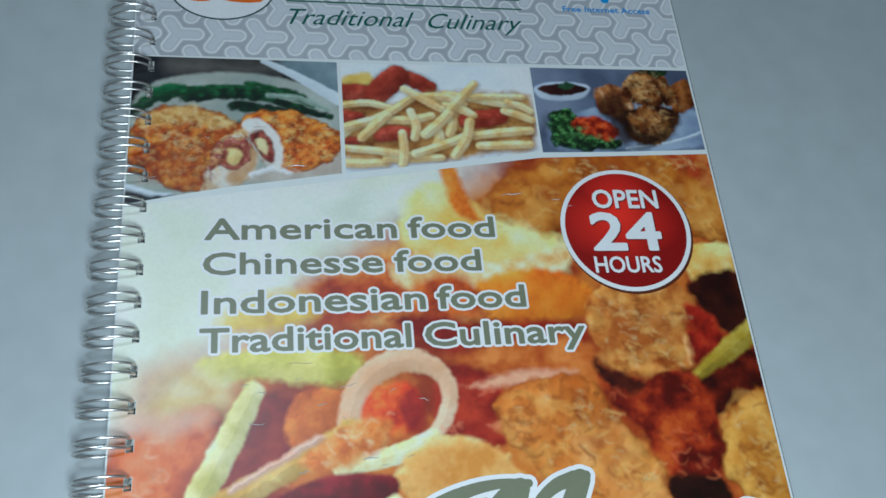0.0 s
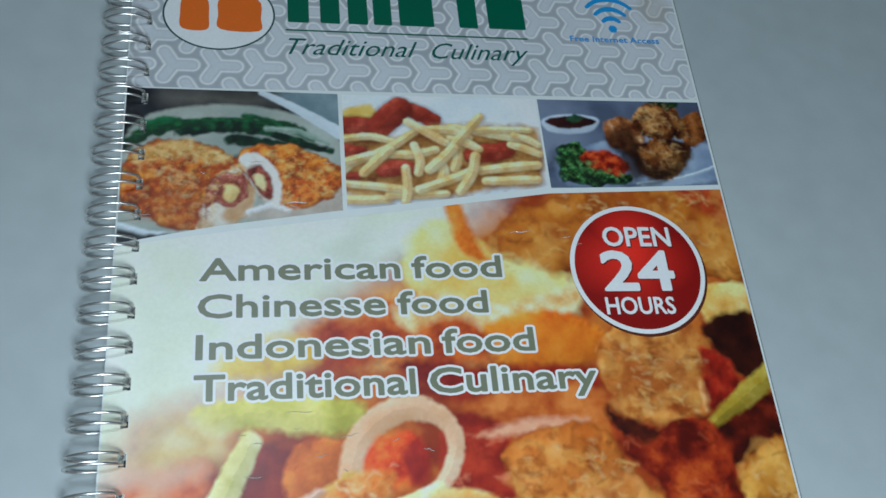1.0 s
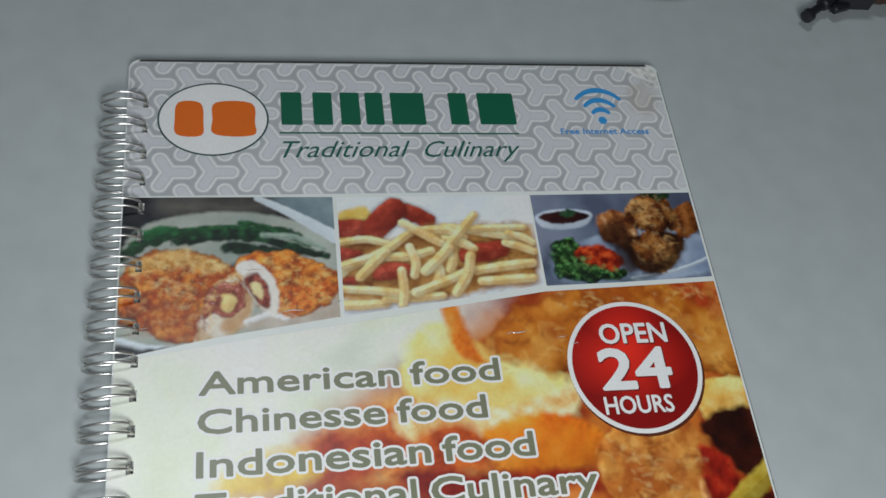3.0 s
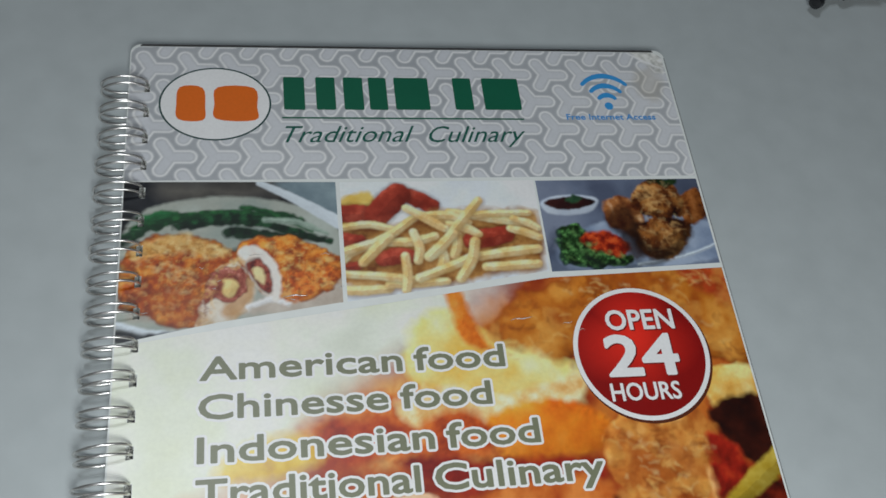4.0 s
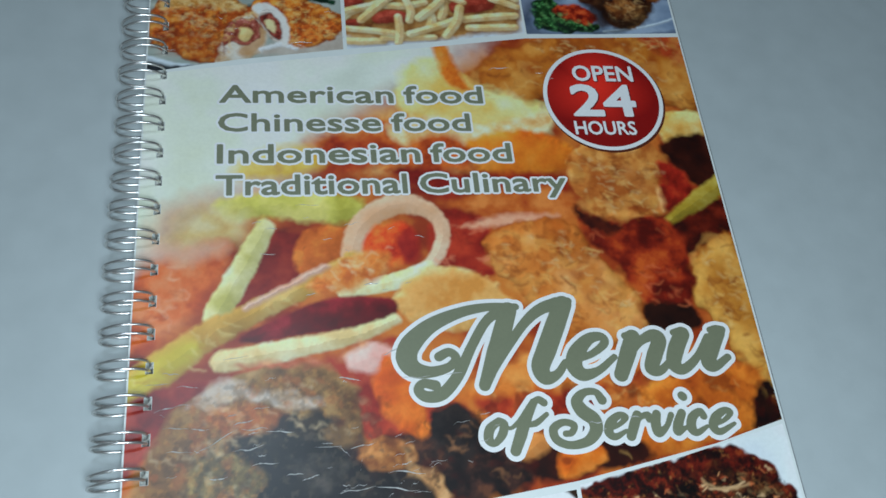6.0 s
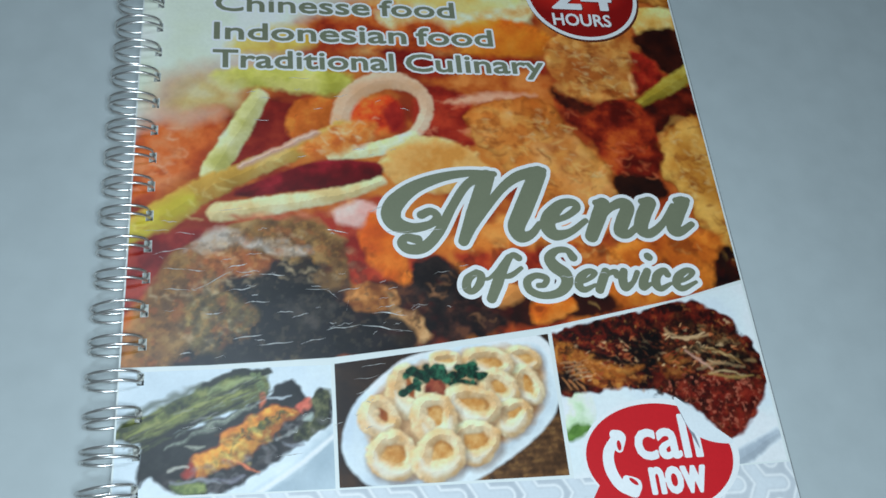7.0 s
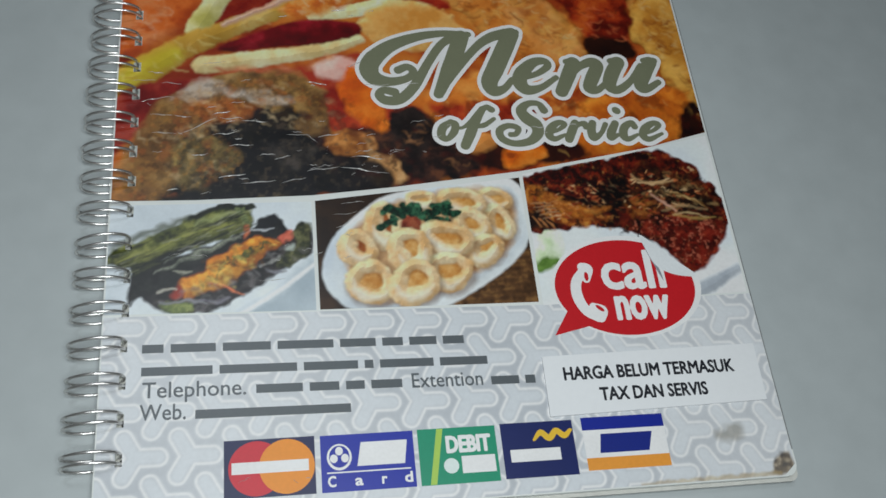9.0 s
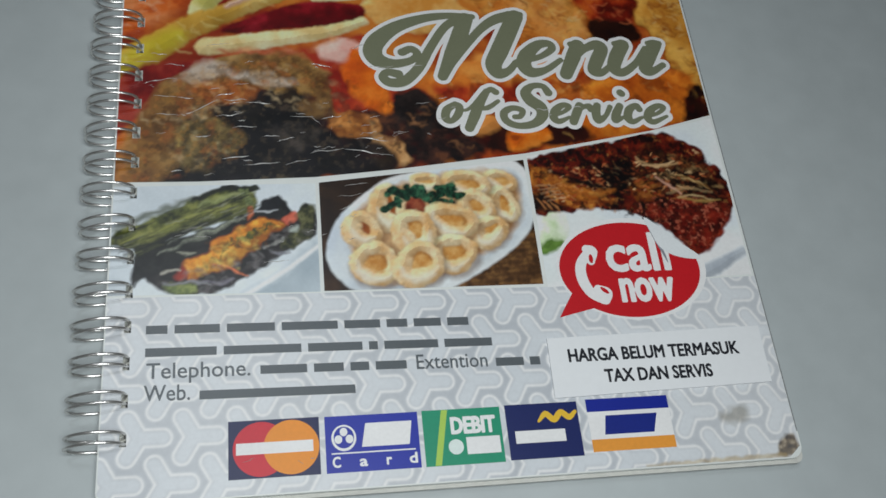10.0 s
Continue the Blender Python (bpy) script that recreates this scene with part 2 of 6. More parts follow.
class Picture:
    """A printed picture between two edge lines: a fine sheet whose points carry the ink."""

    def __init__(self, x0, x1, low, high, res=0.3, ground="e4e8e6", size=10):
        nx = int((x1 - x0) / res) + 1
        xs = np.linspace(x0, x1, nx)
        lo, hi = np.interp(xs, *zip(*low)), np.interp(xs, *zip(*high))
        ny = int((hi - lo).max() / res) + 1
        s = np.linspace(0, 1, ny)[:, None]
        self.x = np.broadcast_to(xs, (ny, nx)).copy()
        self.y = lo + (hi - lo) * s
        self.seed = 0
        self.c = self.ramp(ground, mottle(self.x, self.y, size, 3))

    def ramp(self, codes, v):
        cols = np.array(sorted((ink(c) for c in codes.split()), key=lambda c: c @ (0.3, 0.6, 0.1)))
        if len(cols) == 1:
            cols = np.vstack([cols * 0.94, cols * 1.04])
        at = np.linspace(0, 1, len(cols))
        return np.stack([np.interp(v, at, cols[:, k]) for k in range(3)], -1)

    def window(self, pts, pad):
        lo, hi = np.min(pts, 0) - pad, np.max(pts, 0) + pad
        inside = (self.x > lo[0]) & (self.x < hi[0]) & (self.y > lo[1]) & (self.y < hi[1])
        if not inside.any():
            return None
        r, c = np.where(inside.any(1))[0], np.where(inside.any(0))[0]
        return slice(r[0], r[-1] + 1), slice(c[0], c[-1] + 1)

    def lay(self, win, dist, codes, size, soft, lit, rim, rim_wide, strong=1.0, only=0.0, grain=1.0):
        x, y = self.x[win], self.y[win]
        col = self.ramp(codes, mottle(x, y, size, self.seed))
        if rim:
            k = np.clip(1 + dist / rim_wide, 0, 1)[..., None] ** 2
            col = col * (1 - k) + ink(rim) * k
        if lit:
            dy, dx = np.gradient(dist)
            steep = np.hypot(dx, dy) + 1e-9
            side = (dy * 0.8 - dx * 0.5) / steep * np.exp(dist / 2.5)
            col = col * (1 + lit * np.clip(side, -1, 1))[..., None]
        a = (np.clip(0.5 - dist / (2 * soft), 0, 1) * strong)[..., None]
        if only:
            a = a * np.clip((mottle(x, y, grain, self.seed + 7, 3, 0.5, 1.6) - only) / 0.26, 0, 1)[..., None]
        self.c[win] = self.c[win] * (1 - a) + np.clip(col, 0.004, 0.84) * a

    def blob(self, pts, codes, size=4, soft=0.5, rough=0.8, lit=0.0, rim="", rim_wide=1.5, strong=1.0, only=0.0, grain=1.0):
        """A patch of food: a smooth uneven outline filled with mottled ink."""
        self.seed += 1
        win = self.window(pts, 3 + soft * 2 + rough)
        if win is None:
            return
        line = rounded(pts, 5)
        x, y = self.x[win], self.y[win]
        if rough:
            x, y = wobble(x, y, rough, self.seed)
        best, odd = np.full(x.shape, 1e9), np.zeros(x.shape, bool)
        for (ax, ay), (bx, by) in zip(line, np.roll(line, -1, 0)):
            ex, ey = bx - ax, by - ay
            t = np.clip(((x - ax) * ex + (y - ay) * ey) / (ex * ex + ey * ey + 1e-12), 0, 1)
            best = np.minimum(best, (x - ax - t * ex) ** 2 + (y - ay - t * ey) ** 2)
            if ay != by:
                odd ^= ((ay > y) != (by > y)) & (x < ex * (y - ay) / (by - ay) + ax)
        dist = np.sqrt(best) * np.where(odd, -1, 1)
        self.lay(win, dist, codes, size, soft, lit, rim, rim_wide, strong, only, grain)

    def stick(self, pts, widths, codes, size=3, soft=0.35, rough=0.3, lit=0.25, rim="", rim_wide=0.8, strong=1.0, only=0.0, grain=1.0):
        """A stalk or strip of food along a line, with its half widths."""
        self.seed += 1
        win = self.window(pts, max(widths) + 2 + soft * 2)
        if win is None:
            return
        line = rounded(pts, 4, closed=False)
        w = np.interp(np.linspace(0, 1, len(line)), np.linspace(0, 1, len(widths)), widths)
        x, y = self.x[win], self.y[win]
        if rough:
            x, y = wobble(x, y, rough, self.seed)
        dist = np.full(x.shape, 1e9)
        for i in range(len(line) - 1):
            (ax, ay), (bx, by) = line[i], line[i + 1]
            ex, ey = bx - ax, by - ay
            t = np.clip(((x - ax) * ex + (y - ay) * ey) / (ex * ex + ey * ey + 1e-12), 0, 1)
            dist = np.minimum(dist, np.hypot(x - ax - t * ex, y - ay - t * ey) - (w[i] + t * (w[i + 1] - w[i])))
        self.lay(win, dist, codes, size, soft, lit, rim, rim_wide, strong, only, grain)

    def craggy(self, pts, dark, light, n, seed, long=3.0, strong=0.5):
        """Short uneven ridges and cracks of a fried crust, scattered over a patch."""
        rnd = random.Random(seed)
        line = np.array(pts)
        mid, half = line.mean(0), (line.max(0) - line.min(0)) / 2
        for k in range(n):
            p = line[rnd.randrange(len(line))]
            s = rnd.random() ** 0.6 * 0.92
            x, y = mid + (p - mid) * s + np.array([rnd.uniform(-0.15, 0.15), rnd.uniform(-0.15, 0.15)]) * half
            a, d = rnd.uniform(-1.2, 0.5), long * rnd.uniform(0.4, 1.2)
            bend = rnd.uniform(-0.3, 0.3) * d
            dx, dy = math.cos(a) * d / 2, math.sin(a) * d / 2
            w = rnd.uniform(0.12, 0.5)
            self.stick([(x - dx, y - dy), (x + bend * math.sin(a), y - bend * math.cos(a)), (x + dx, y + dy)], [0.1, w, 0.1], rnd.choice((dark, light)), 3, 0.45, 0.5, 0.0, strong=strong * rnd.uniform(0.5, 1.0))

    def object(self, name, lift, parent, label):
        ny, nx = self.x.shape
        me = bpy.data.meshes.new(name)
        co = np.stack([self.x, self.y, np.full_like(self.x, TOP + lift)], -1).reshape(-1, 3) * MM
        i = (np.arange(ny - 1)[:, None] * nx + np.arange(nx - 1)).ravel()
        quads = np.stack([i, i + 1, i + nx + 1, i + nx], 1)
        mid = co[quads].mean(1) / MM
        quads = quads[~in_hole(mid[:, 0], mid[:, 1])]
        me.vertices.add(len(co))
        me.vertices.foreach_set("co", co.ravel())
        me.loops.add(quads.size)
        me.loops.foreach_set("vertex_index", quads.ravel().astype(np.int32))
        me.polygons.add(len(quads))
        me.polygons.foreach_set("loop_start", np.arange(0, quads.size, 4, dtype=np.int32))
        me.update(calc_edges=True)
        me.validate()
        layer = me.attributes.new("print", "FLOAT_COLOR", "POINT")
        rgba = np.concatenate([np.clip(self.c.reshape(-1, 3) ** 1.12 * 1.08, 0.002, 0.84), np.ones((len(co), 1))], 1)
        layer.data.foreach_set("color", rgba.astype(np.float32).ravel())
        me.materials.append(M_PRINT)
        ob = new(name, me)
        ob.parent = parent
        return tagged(ob, label)


# ---- the binding's holes ----
PITCH, FIRST, LOOPS = 8.465, 272.6, 32
HOLE_X, HOLE_W, HOLE_H = 4.9, 0.8, 1.5


def in_hole(x, y):
    k = np.clip(np.round((FIRST - y) / PITCH), 0, LOOPS - 1)
    return (np.abs(x - HOLE_X) < HOLE_W) & (np.abs(y - (FIRST - k * PITCH)) < HOLE_H)


# ---- the room, closed round the table ----
def room():
    lo, hi, floor_z, top_z = -1900.0, 2100.0, -750.0, 1900.0
    t = 120.0
    tagged(box("floor", (lo, lo, floor_z - t), (hi, hi, floor_z), M_FLOOR), "plain tiled floor under the table", "floor", kind="structure")
    tagged(box("ceiling", (lo, lo, top_z), (hi, hi, top_z + t), M_WALL), "plain white ceiling", "ceiling", kind="structure")
    for name, a, b in (("wall_north", (lo, hi, floor_z), (hi, hi + t, top_z)), ("wall_south", (lo, lo - t, floor_z), (hi, lo, top_z)),
                       ("wall_east", (hi, lo, floor_z), (hi + t, hi, top_z)), ("wall_west", (lo - t, lo, floor_z), (lo, hi, top_z))):
        tagged(box(name, a, b, M_WALL), "plain pale painted wall", "wall", kind="structure")


def table():
    thing = tagged(new("table"), "smooth white table with a matt grey-white top", "table")
    box("tabletop", (-700, -450, -28), (900, 750, 0), M_TABLE, thing, 3)
    for x, y in ((-640, -390), (840, -390), (-640, 690), (840, 690)):
        box("leg", (x - 25, y - 25, -750), (x + 25, y + 25, -28), M_TABLE, thing, 2)


room()
table()

# ---- the menu book ----
book = tagged(new("menu_book"), "worn wire-bound restaurant menu with glossy cover lying on the table", "menu")


def board(name, lo_z, hi_z, inset, material, corner=3.0, shift=(0.0, 0.0)):
    """A cover board with rounded corners and the row of binding holes along its left side."""
    bm = bmesh.new()
    x0, x1, y0, y1 = inset, WIDE - inset, LOW + inset, HIGH - inset
    a, b = HOLE_X - HOLE_W, HOLE_X + HOLE_W
    cuts = [y0 + corner]
    for k in reversed(range(LOOPS)):
        y = FIRST - k * PITCH
        cuts += [y - HOLE_H, y + HOLE_H]
    cuts.append(y1 - corner)
    outlines = []
    outlines.append([(x0, y0 + corner), (a, y0 + corner), (a, y1 - corner), (x0, y1 - corner)])
    for i in range(0, len(cuts), 2):
        outlines.append([(a, cuts[i]), (b, cuts[i]), (b, cuts[i + 1]), (a, cuts[i + 1])])
    arc = lambda cx, cy, s: [(cx + corner * math.cos(radians(s + d)), cy + corner * math.sin(radians(s + d))) for d in range(0, 91, 15)]
    outlines.append([(b, y0 + corner), (x1, y0 + corner), (x1, y1 - corner), (b, y1 - corner)])
    outlines.append(arc(x0 + corner, y0 + corner, 180) + arc(x1 - corner, y0 + corner, 270))
    outlines.append(arc(x1 - corner, y1 - corner, 0) + arc(x0 + corner, y1 - corner, 90))
    outlines = [[(x + shift[0], y + shift[1]) for x, y in line] for line in outlines]
    for line in outlines:
        lower = [bm.verts.new((x * MM, y * MM, lo_z * MM)) for x, y in line]
        upper = [bm.verts.new((x * MM, y * MM, hi_z * MM)) for x, y in line]
        bm.faces.new(upper)
        bm.faces.new(lower[::-1])
        for i in range(len(line)):
            j = (i + 1) % len(line)
            bm.faces.new((lower[i], lower[j], upper[j], upper[i]))
    return linked(name, bm, material, book)


cover = tagged(board("front_cover", 2.3, TOP, 0.0, M_BOARD), "white laminated front cover with printed food pictures")
board("page_block", 1.45, 2.28, 0.2, M_PAGES, 2.0, (0.9, -1.0))
tagged(board("back_cover", 0.05, 1.42, 0.0, M_BACK, 3.0, (1.2, 0.9)), "dark back cover board")


def wire_loop():
    """One twin loop of the binding: two strands joined in a rounded tip that dips into the hole."""
    cx, cz, r, tall, half, wire = -0.85, 3.9, 6.0, 3.5, 1.15, 0.35
    line = []
    ang = [radians(a) for a in range(-40, 292, 12)]
    for s in (1, -1):
        strand = []
        for a in ang:
            pinch = half * min(1.0, 0.35 + 0.65 * max(0.0, (a + 0.7) / 0.9))
            strand.append(Vector((cx + r * math.cos(a), s * pinch, cz + tall * math.sin(a))))
        line += strand[::-1] if s == 1 else strand
    bm = bmesh.new()
    rings = []
    for i, p in enumerate(line):
        d = (line[min(i + 1, len(line) - 1)] - line[max(i - 1, 0)]).normalized()
        u = d.cross(Vector((0.3, 1, 0.2))).normalized() if abs(d.y) < 0.9 else d.cross(Vector((0, 0, 1))).normalized()
        v = d.cross(u)
        rings.append([bm.verts.new((p + wire * (u * math.cos(k * math.pi / 4) + v * math.sin(k * math.pi / 4))) * MM) for k in range(8)])
    for a, b in zip(rings, rings[1:]):
        best = min(range(8), key=lambda s: sum((a[k].co - b[(k + s) % 8].co).length for k in range(8)))
        for k in range(8):
            bm.faces.new((a[k], a[(k + 1) % 8], b[(k + 1 + best) % 8], b[(k + best) % 8]))
    bm.faces.new(rings[0][::-1])
    bm.faces.new(rings[-1])
    bmesh.ops.recalc_face_normals(bm, faces=bm.faces[:])
    me = bpy.data.meshes.new("wire_loop")
    bm.to_mesh(me)
    bm.free()
    me.materials.append(M_WIRE)
    me.polygons.foreach_set("use_smooth", [True] * len(me.polygons))
    rnd = random.Random(4)
    for k in range(LOOPS):
        ob = new("wire_loop", me)
        ob.parent = book
        ob.matrix_basis = pose(rnd.uniform(-0.15, 0.15) * MM, (FIRST - k * PITCH) * MM, 0, rnd.uniform(-1.5, 1.5), 0, rnd.uniform(2.0, 7.0))
        if k == 0:
            tagged(ob, "silver twin wire loop of the binding")


wire_loop()

# ---- printed sheets of the cover ----
def tri_star(pic, light, dark, line, fade, ox, oy):
    """Rounded three-armed stars in a lattice, pale outlines on grey."""
    x, y = pic.x - ox, pic.y - oy + (pic.x - ox) * 0.011
    step, rise = 11.17, 9.8
    best = np.full(x.shape, 1e9)
    row0 = np.floor(y / rise)
    for dr in (-1, 0, 1, 2):
        row = row0 + dr
        shift = (row % 2) * step / 2
        col0 = np.floor((x - shift) / step)
        for dc in (-1, 0, 1, 2):
            cx, cy = (col0 + dc) * step + shift, row * rise
            for a, long in ((0, 4.8), (120, 4.8), (240, 4.8)):
                ex, ey = long * math.cos(radians(a)), long * math.sin(radians(a))
                t = np.clip(((x - cx) * ex + (y - cy) * ey) / (long * long), 0, 1)
                best = np.minimum(best, np.hypot(x - cx - t * ex, y - cy - t * ey))
    d = best - 1.7
    k = np.clip(-d / 0.8, 0, 1)[..., None]
    col = ink(dark) * (1 - k) + ink(light) * k
    edge = np.exp(-((d - 0.12) / 0.36) ** 2)[..., None] * 0.9
    col = col * (1 - edge) + ink(line) * edge
    wave = (0.5 + 0.5 * np.sin(x * 0.055 + y * 0.03))[..., None] * fade
    pic.c = col * (1 - wave) + ink(line) * wave


header = Picture(0.3, 155.6, [(0, 242.5), (156, 242.0)], [(0, 285.6), (2.5, 287.1), (153, 287.1), (156, 285.0)], 0.28)
tri_star(header, "c6c8cc", "a8abaf", "f0f2f3", 0.10, 11.5, 249.8)
header.blob([(146, 279), (151, 281), (153, 273), (149, 268), (144, 275)], "a89c84 b4ac98", 3, 1.5, 1.2, strong=0.3)
header.blob([(146, 287), (154.5, 287), (155.5, 279), (151, 282)], "c8c8c4 a8a8a4 e4e4e0", 1.5, 0.5, 0.8)
header.stick([(145, 286.6), (150, 283.4), (155, 280.6)], [0.2, 0.6, 0.3], "f0f0ec", 2, 0.3)
header.object("header_print", 0.03, cover, "grey printed lattice of rounded three-armed stars")

footer = Picture(0.3, 156.1, [(0, -0.6), (2.5, -2.9), (153, -2.9), (156.1, -0.4)], [(0, 42.6), (100, 41.9), (156, 43.0)], 0.28)
tri_star(footer, "ccd0d4", "b8bcc1", "eceef0", 0.22, 8.2, 10.4)
footer.blob([(138, 7), (142, 10), (146, 9), (143, 6)], "8a8880 a09c94", 1.5, 0.8, 0.8, strong=0.7)
footer.blob([(151.4, 1.5), (155.4, 2.5), (156.2, -2), (150.5, -2.8)], "6a5a44 a89a84 3a3028", 1.0, 0.5, 0.7, strong=0.85)
footer.stick([(118, -2.6), (138, -2.5), (152, -2.3)], [0.3, 0.5, 0.6], "a08c6a c8bca0", 2, 0.3, 0.3, 0, strong=0.7)
footer.object("footer_print", 0.03, cover, "pale grey printed lattice of rounded three-armed stars")

# picture with the breaded chicken rolls
roll = Picture(0.4, 53.8, [(0.6, 197.2), (10.4, 199.2), (23.9, 201.8), (53, 205.9)], [(0.3, 242.1), (54, 241.3)], 0.25, "22242a 3a3c42 16181a", 9)
roll.blob([(9, 241.8), (26.6, 241.7), (41.6, 240.5), (32.5, 236.4), (13.5, 237)], "6a6660 807c74", 6, 3, 1, strong=0.7)
roll.blob([(38.6, 241.7), (60, 241.6), (59.2, 228), (47.4, 233.5)], "788890 90a0a6", 6, 1.5, .3)
roll.blob([(-0.5, 216.9), (1, 227.8), (6.4, 233.9), (16.4, 236.6), (28.1, 237.3), (41.4, 235), (51.8, 229.9), (58.5, 215.7), (57.7, 202.4), (24, 197.1), (0.7, 194.8), (-1.2, 205.6)], "98a29c b2b9b2 a8aca4", 8, .5, .2)
roll.stick([(34.1, 241.3), (43, 236.3), (54.1, 228.8)], [.9, 1.3, 1.9], "ccd4da", 5, .3, .1, .1)
roll.stick([(0.6, 224.9), (9.4, 230), (23.7, 231.6), (38.4, 231.4), (45, 229.6)], [1.6, 2.0, 1.5, 1.3, .6], "1e4a2c 2e6a3c 183a24", 2, .4, .5, .3)
roll.stick([(4.8, 230.7), (9.3, 232.1), (13.6, 232.4)], [1.0, 1.2, .7], "2c7446 1e5a34", 2, .4, .3)
roll.stick([(13.7, 228.5), (26.6, 230.5), (38.3, 228.2), (51.5, 223.1)], [1.2, 1.8, 1.5, .7], "143020 285c38 0e2418", 2, .4, .5, .3)
roll.stick([(26.6, 226.6), (38.3, 225.1), (50, 224.2)], [1.6, 1.5, .8], "1c4028 0c2014", 2, .5, .5, .2)
roll.stick([(29.5, 233.7), (35.4, 232.5), (47.1, 226.3)], [.8, .9, .5], "3a7a48 1c4a2c", 2, .4, .3)
roll.stick([(35.4, 230), (44.3, 228.9), (50.8, 225.4)], [.7, .9, .5], "86988c a0b0a4", 2, .4, .3)
roll.blob([(9.5, 225.1), (20.9, 224.6), (26.6, 221.1), (33.9, 224.4), (29.5, 217.1), (23.8, 219.8)], "16281c 243424", 2, .8, .6)
roll.blob([(46.6, 212.6), (58.7, 219.2), (57.8, 204), (37.8, 203.3), (29.4, 204.8)], "b0a498 c4bcb2", 4, 1, .4)
roll.blob([(0.4, 207.2), (0.2, 216.9), (2.1, 222.2), (6.7, 225.8), (15.1, 226.8), (23.8, 223.5), (30.9, 219.3), (32.6, 214.5), (29.5, 211.3), (23.9, 209.8), (22.3, 203.4), (18.5, 200.3), (10.3, 202.2), (3.5, 205.5)], "8a3c10 b45c1c cc7c28 dc9c48", 2.4, .35, .9, .4, "7a4418", 2)
roll.blob([(1.9, 221.5), (9.5, 225.5), (16.6, 226), (26.6, 221.8), (23.8, 219.4), (13.9, 221.3), (5.6, 219.2)], "d8b878 b88c48 e8d29c", 1.3, .9, 1.0, strong=.8)
roll.blob([(8.4, 216.7), (16.8, 217.4), (19.7, 211.5), (12.8, 208.4), (7.3, 211.8)], "b85a1c a04414 d8822c", 1.4, 1.5, 1.0, strong=.6)
roll.blob([(18.8, 200.3), (20, 207.4), (23.8, 216.1), (29.5, 218.3), (32.6, 214.2), (32, 206.7), (26.7, 201.7), (21.9, 199.8)], "d6cdbe c0a888 e0dcd4", 4, .4, .4, .2)
roll.blob([(24.6, 204.9), (28.1, 209.7), (30.2, 214.6), (32, 212.9), (31.5, 207.1), (27.4, 202.9)], "b88c58 c8a070", 3, .8, .4, strong=.8)
roll.blob([(20.2, 211.5), (22.7, 215.6), (27.4, 217), (30.3, 214.9), (30.3, 209.6), (27.4, 207.3), (23.6, 207.8), (21.1, 206.9)], "8a4434 b46c5c d09c8c", 1.0, .3, .6, rim="7a3c30", rim_wide=.8)
roll.blob([(22.7, 213.1), (25.2, 214.7), (28.9, 213.6), (28.9, 209.3), (26, 208.1), (23.6, 209)], "7a3828 a05844", 1.2, .5, .3)
roll.blob([(25, 212.7), (27.2, 213.3), (28.5, 211.3), (27.6, 208.9), (25.3, 208.8)], "e0cc94 d4ba7c", 2, .4, .3, .2)
roll.blob([(28.1, 222.1), (33.9, 225.5), (44.1, 224.3), (52.8, 219.6), (54.3, 214.1), (51.8, 210.4), (46.4, 207.6), (39.3, 206.5), (36.5, 207.5), (33.7, 210.2), (30.9, 215.6)], "94440f bc641c d08430 e0a04c", 2.2, .35, .9, .4, "8a5420", 1.5)
roll.blob([(40.9, 214.4), (46.8, 215.9), (52.6, 216.7), (50.9, 210.8), (45, 207.6), (39.3, 207)], "b4501a d8742a e89a48", 1.3, 1.2, .8, strong=.7)
roll.blob([(28.6, 221.1), (32.7, 222), (37, 218.2), (38.3, 212.8), (37.6, 207.5), (34.2, 208.9), (31.2, 214.6)], "d8d0c8 e6e2dc c8b8a8", 2.5, .4, .3, .15)
roll.blob([(30.3, 217.6), (33.2, 218.9), (35.8, 216.2), (37.1, 211.4), (35.9, 208.8), (33.1, 211.2), (31.2, 214.2)], "8a3c30 b46a58 5a2420", 1.2, .35, .4, rim="603028", rim_wide=.7)
roll.blob([(32, 215.9), (33.8, 216.2), (35.2, 213.8), (34.6, 211.8), (32.9, 212.9)], "e4d4a4", 2, .4, .3)
roll.stick([(0.2, 202.1), (7.7, 199.7), (15.8, 199.2), (23.9, 200.8)], [1.0, .9, .8, .5], "c6ced4", 4, .35, .2)
roll.stick([(0.4, 199), (6.5, 198.2), (14.5, 199.2)], [1.6, 1.3, .5], "202428 363a40", 3, .5, .3)
roll.stick([(30.8, 205.4), (36.5, 207.5), (40.7, 205.8)], [.6, .8, .5], "e4e6e6", 2, .4, .3)
roll.blob([(0.9, 208.7), (2.2, 221.5), (9.5, 225.8), (23.8, 223.2), (30.9, 218.6), (23.9, 211.4), (21.2, 201.8), (10.3, 202.9)], "dcb878 d0a458", 2, .5, .5, strong=.45, only=.55, grain=1.1)
roll.blob([(2.1, 205.5), (5.7, 216.8), (15.3, 218.2), (23.8, 213.1), (19.8, 201.9), (10.3, 202.9)], "6a3010 8a4416", 2, .5, .5, strong=.5, only=.52, grain=1.4)
roll.blob([(33.9, 224.4), (44.1, 223.9), (53.6, 218.4), (52.4, 210.8), (39.3, 207), (38.1, 216.1)], "e0b870 d4a050", 2, .5, .5, strong=.45, only=.55, grain=1.0)
roll.blob([(38.8, 214.4), (52.6, 216.7), (51.8, 210.4), (40.7, 206.9)], "6a2c10 8a3c14", 2, .5, .5, strong=.5, only=.52, grain=1.3)
roll.craggy([(2, 208.7), (2.7, 221), (9.5, 225.1), (23.8, 222.3), (30.2, 218.3), (23.9, 211.4), (19.8, 201.9), (10.3, 203.7)], "6a2c0c", "ecd09c", 130, 41, 1.5, 0.6)
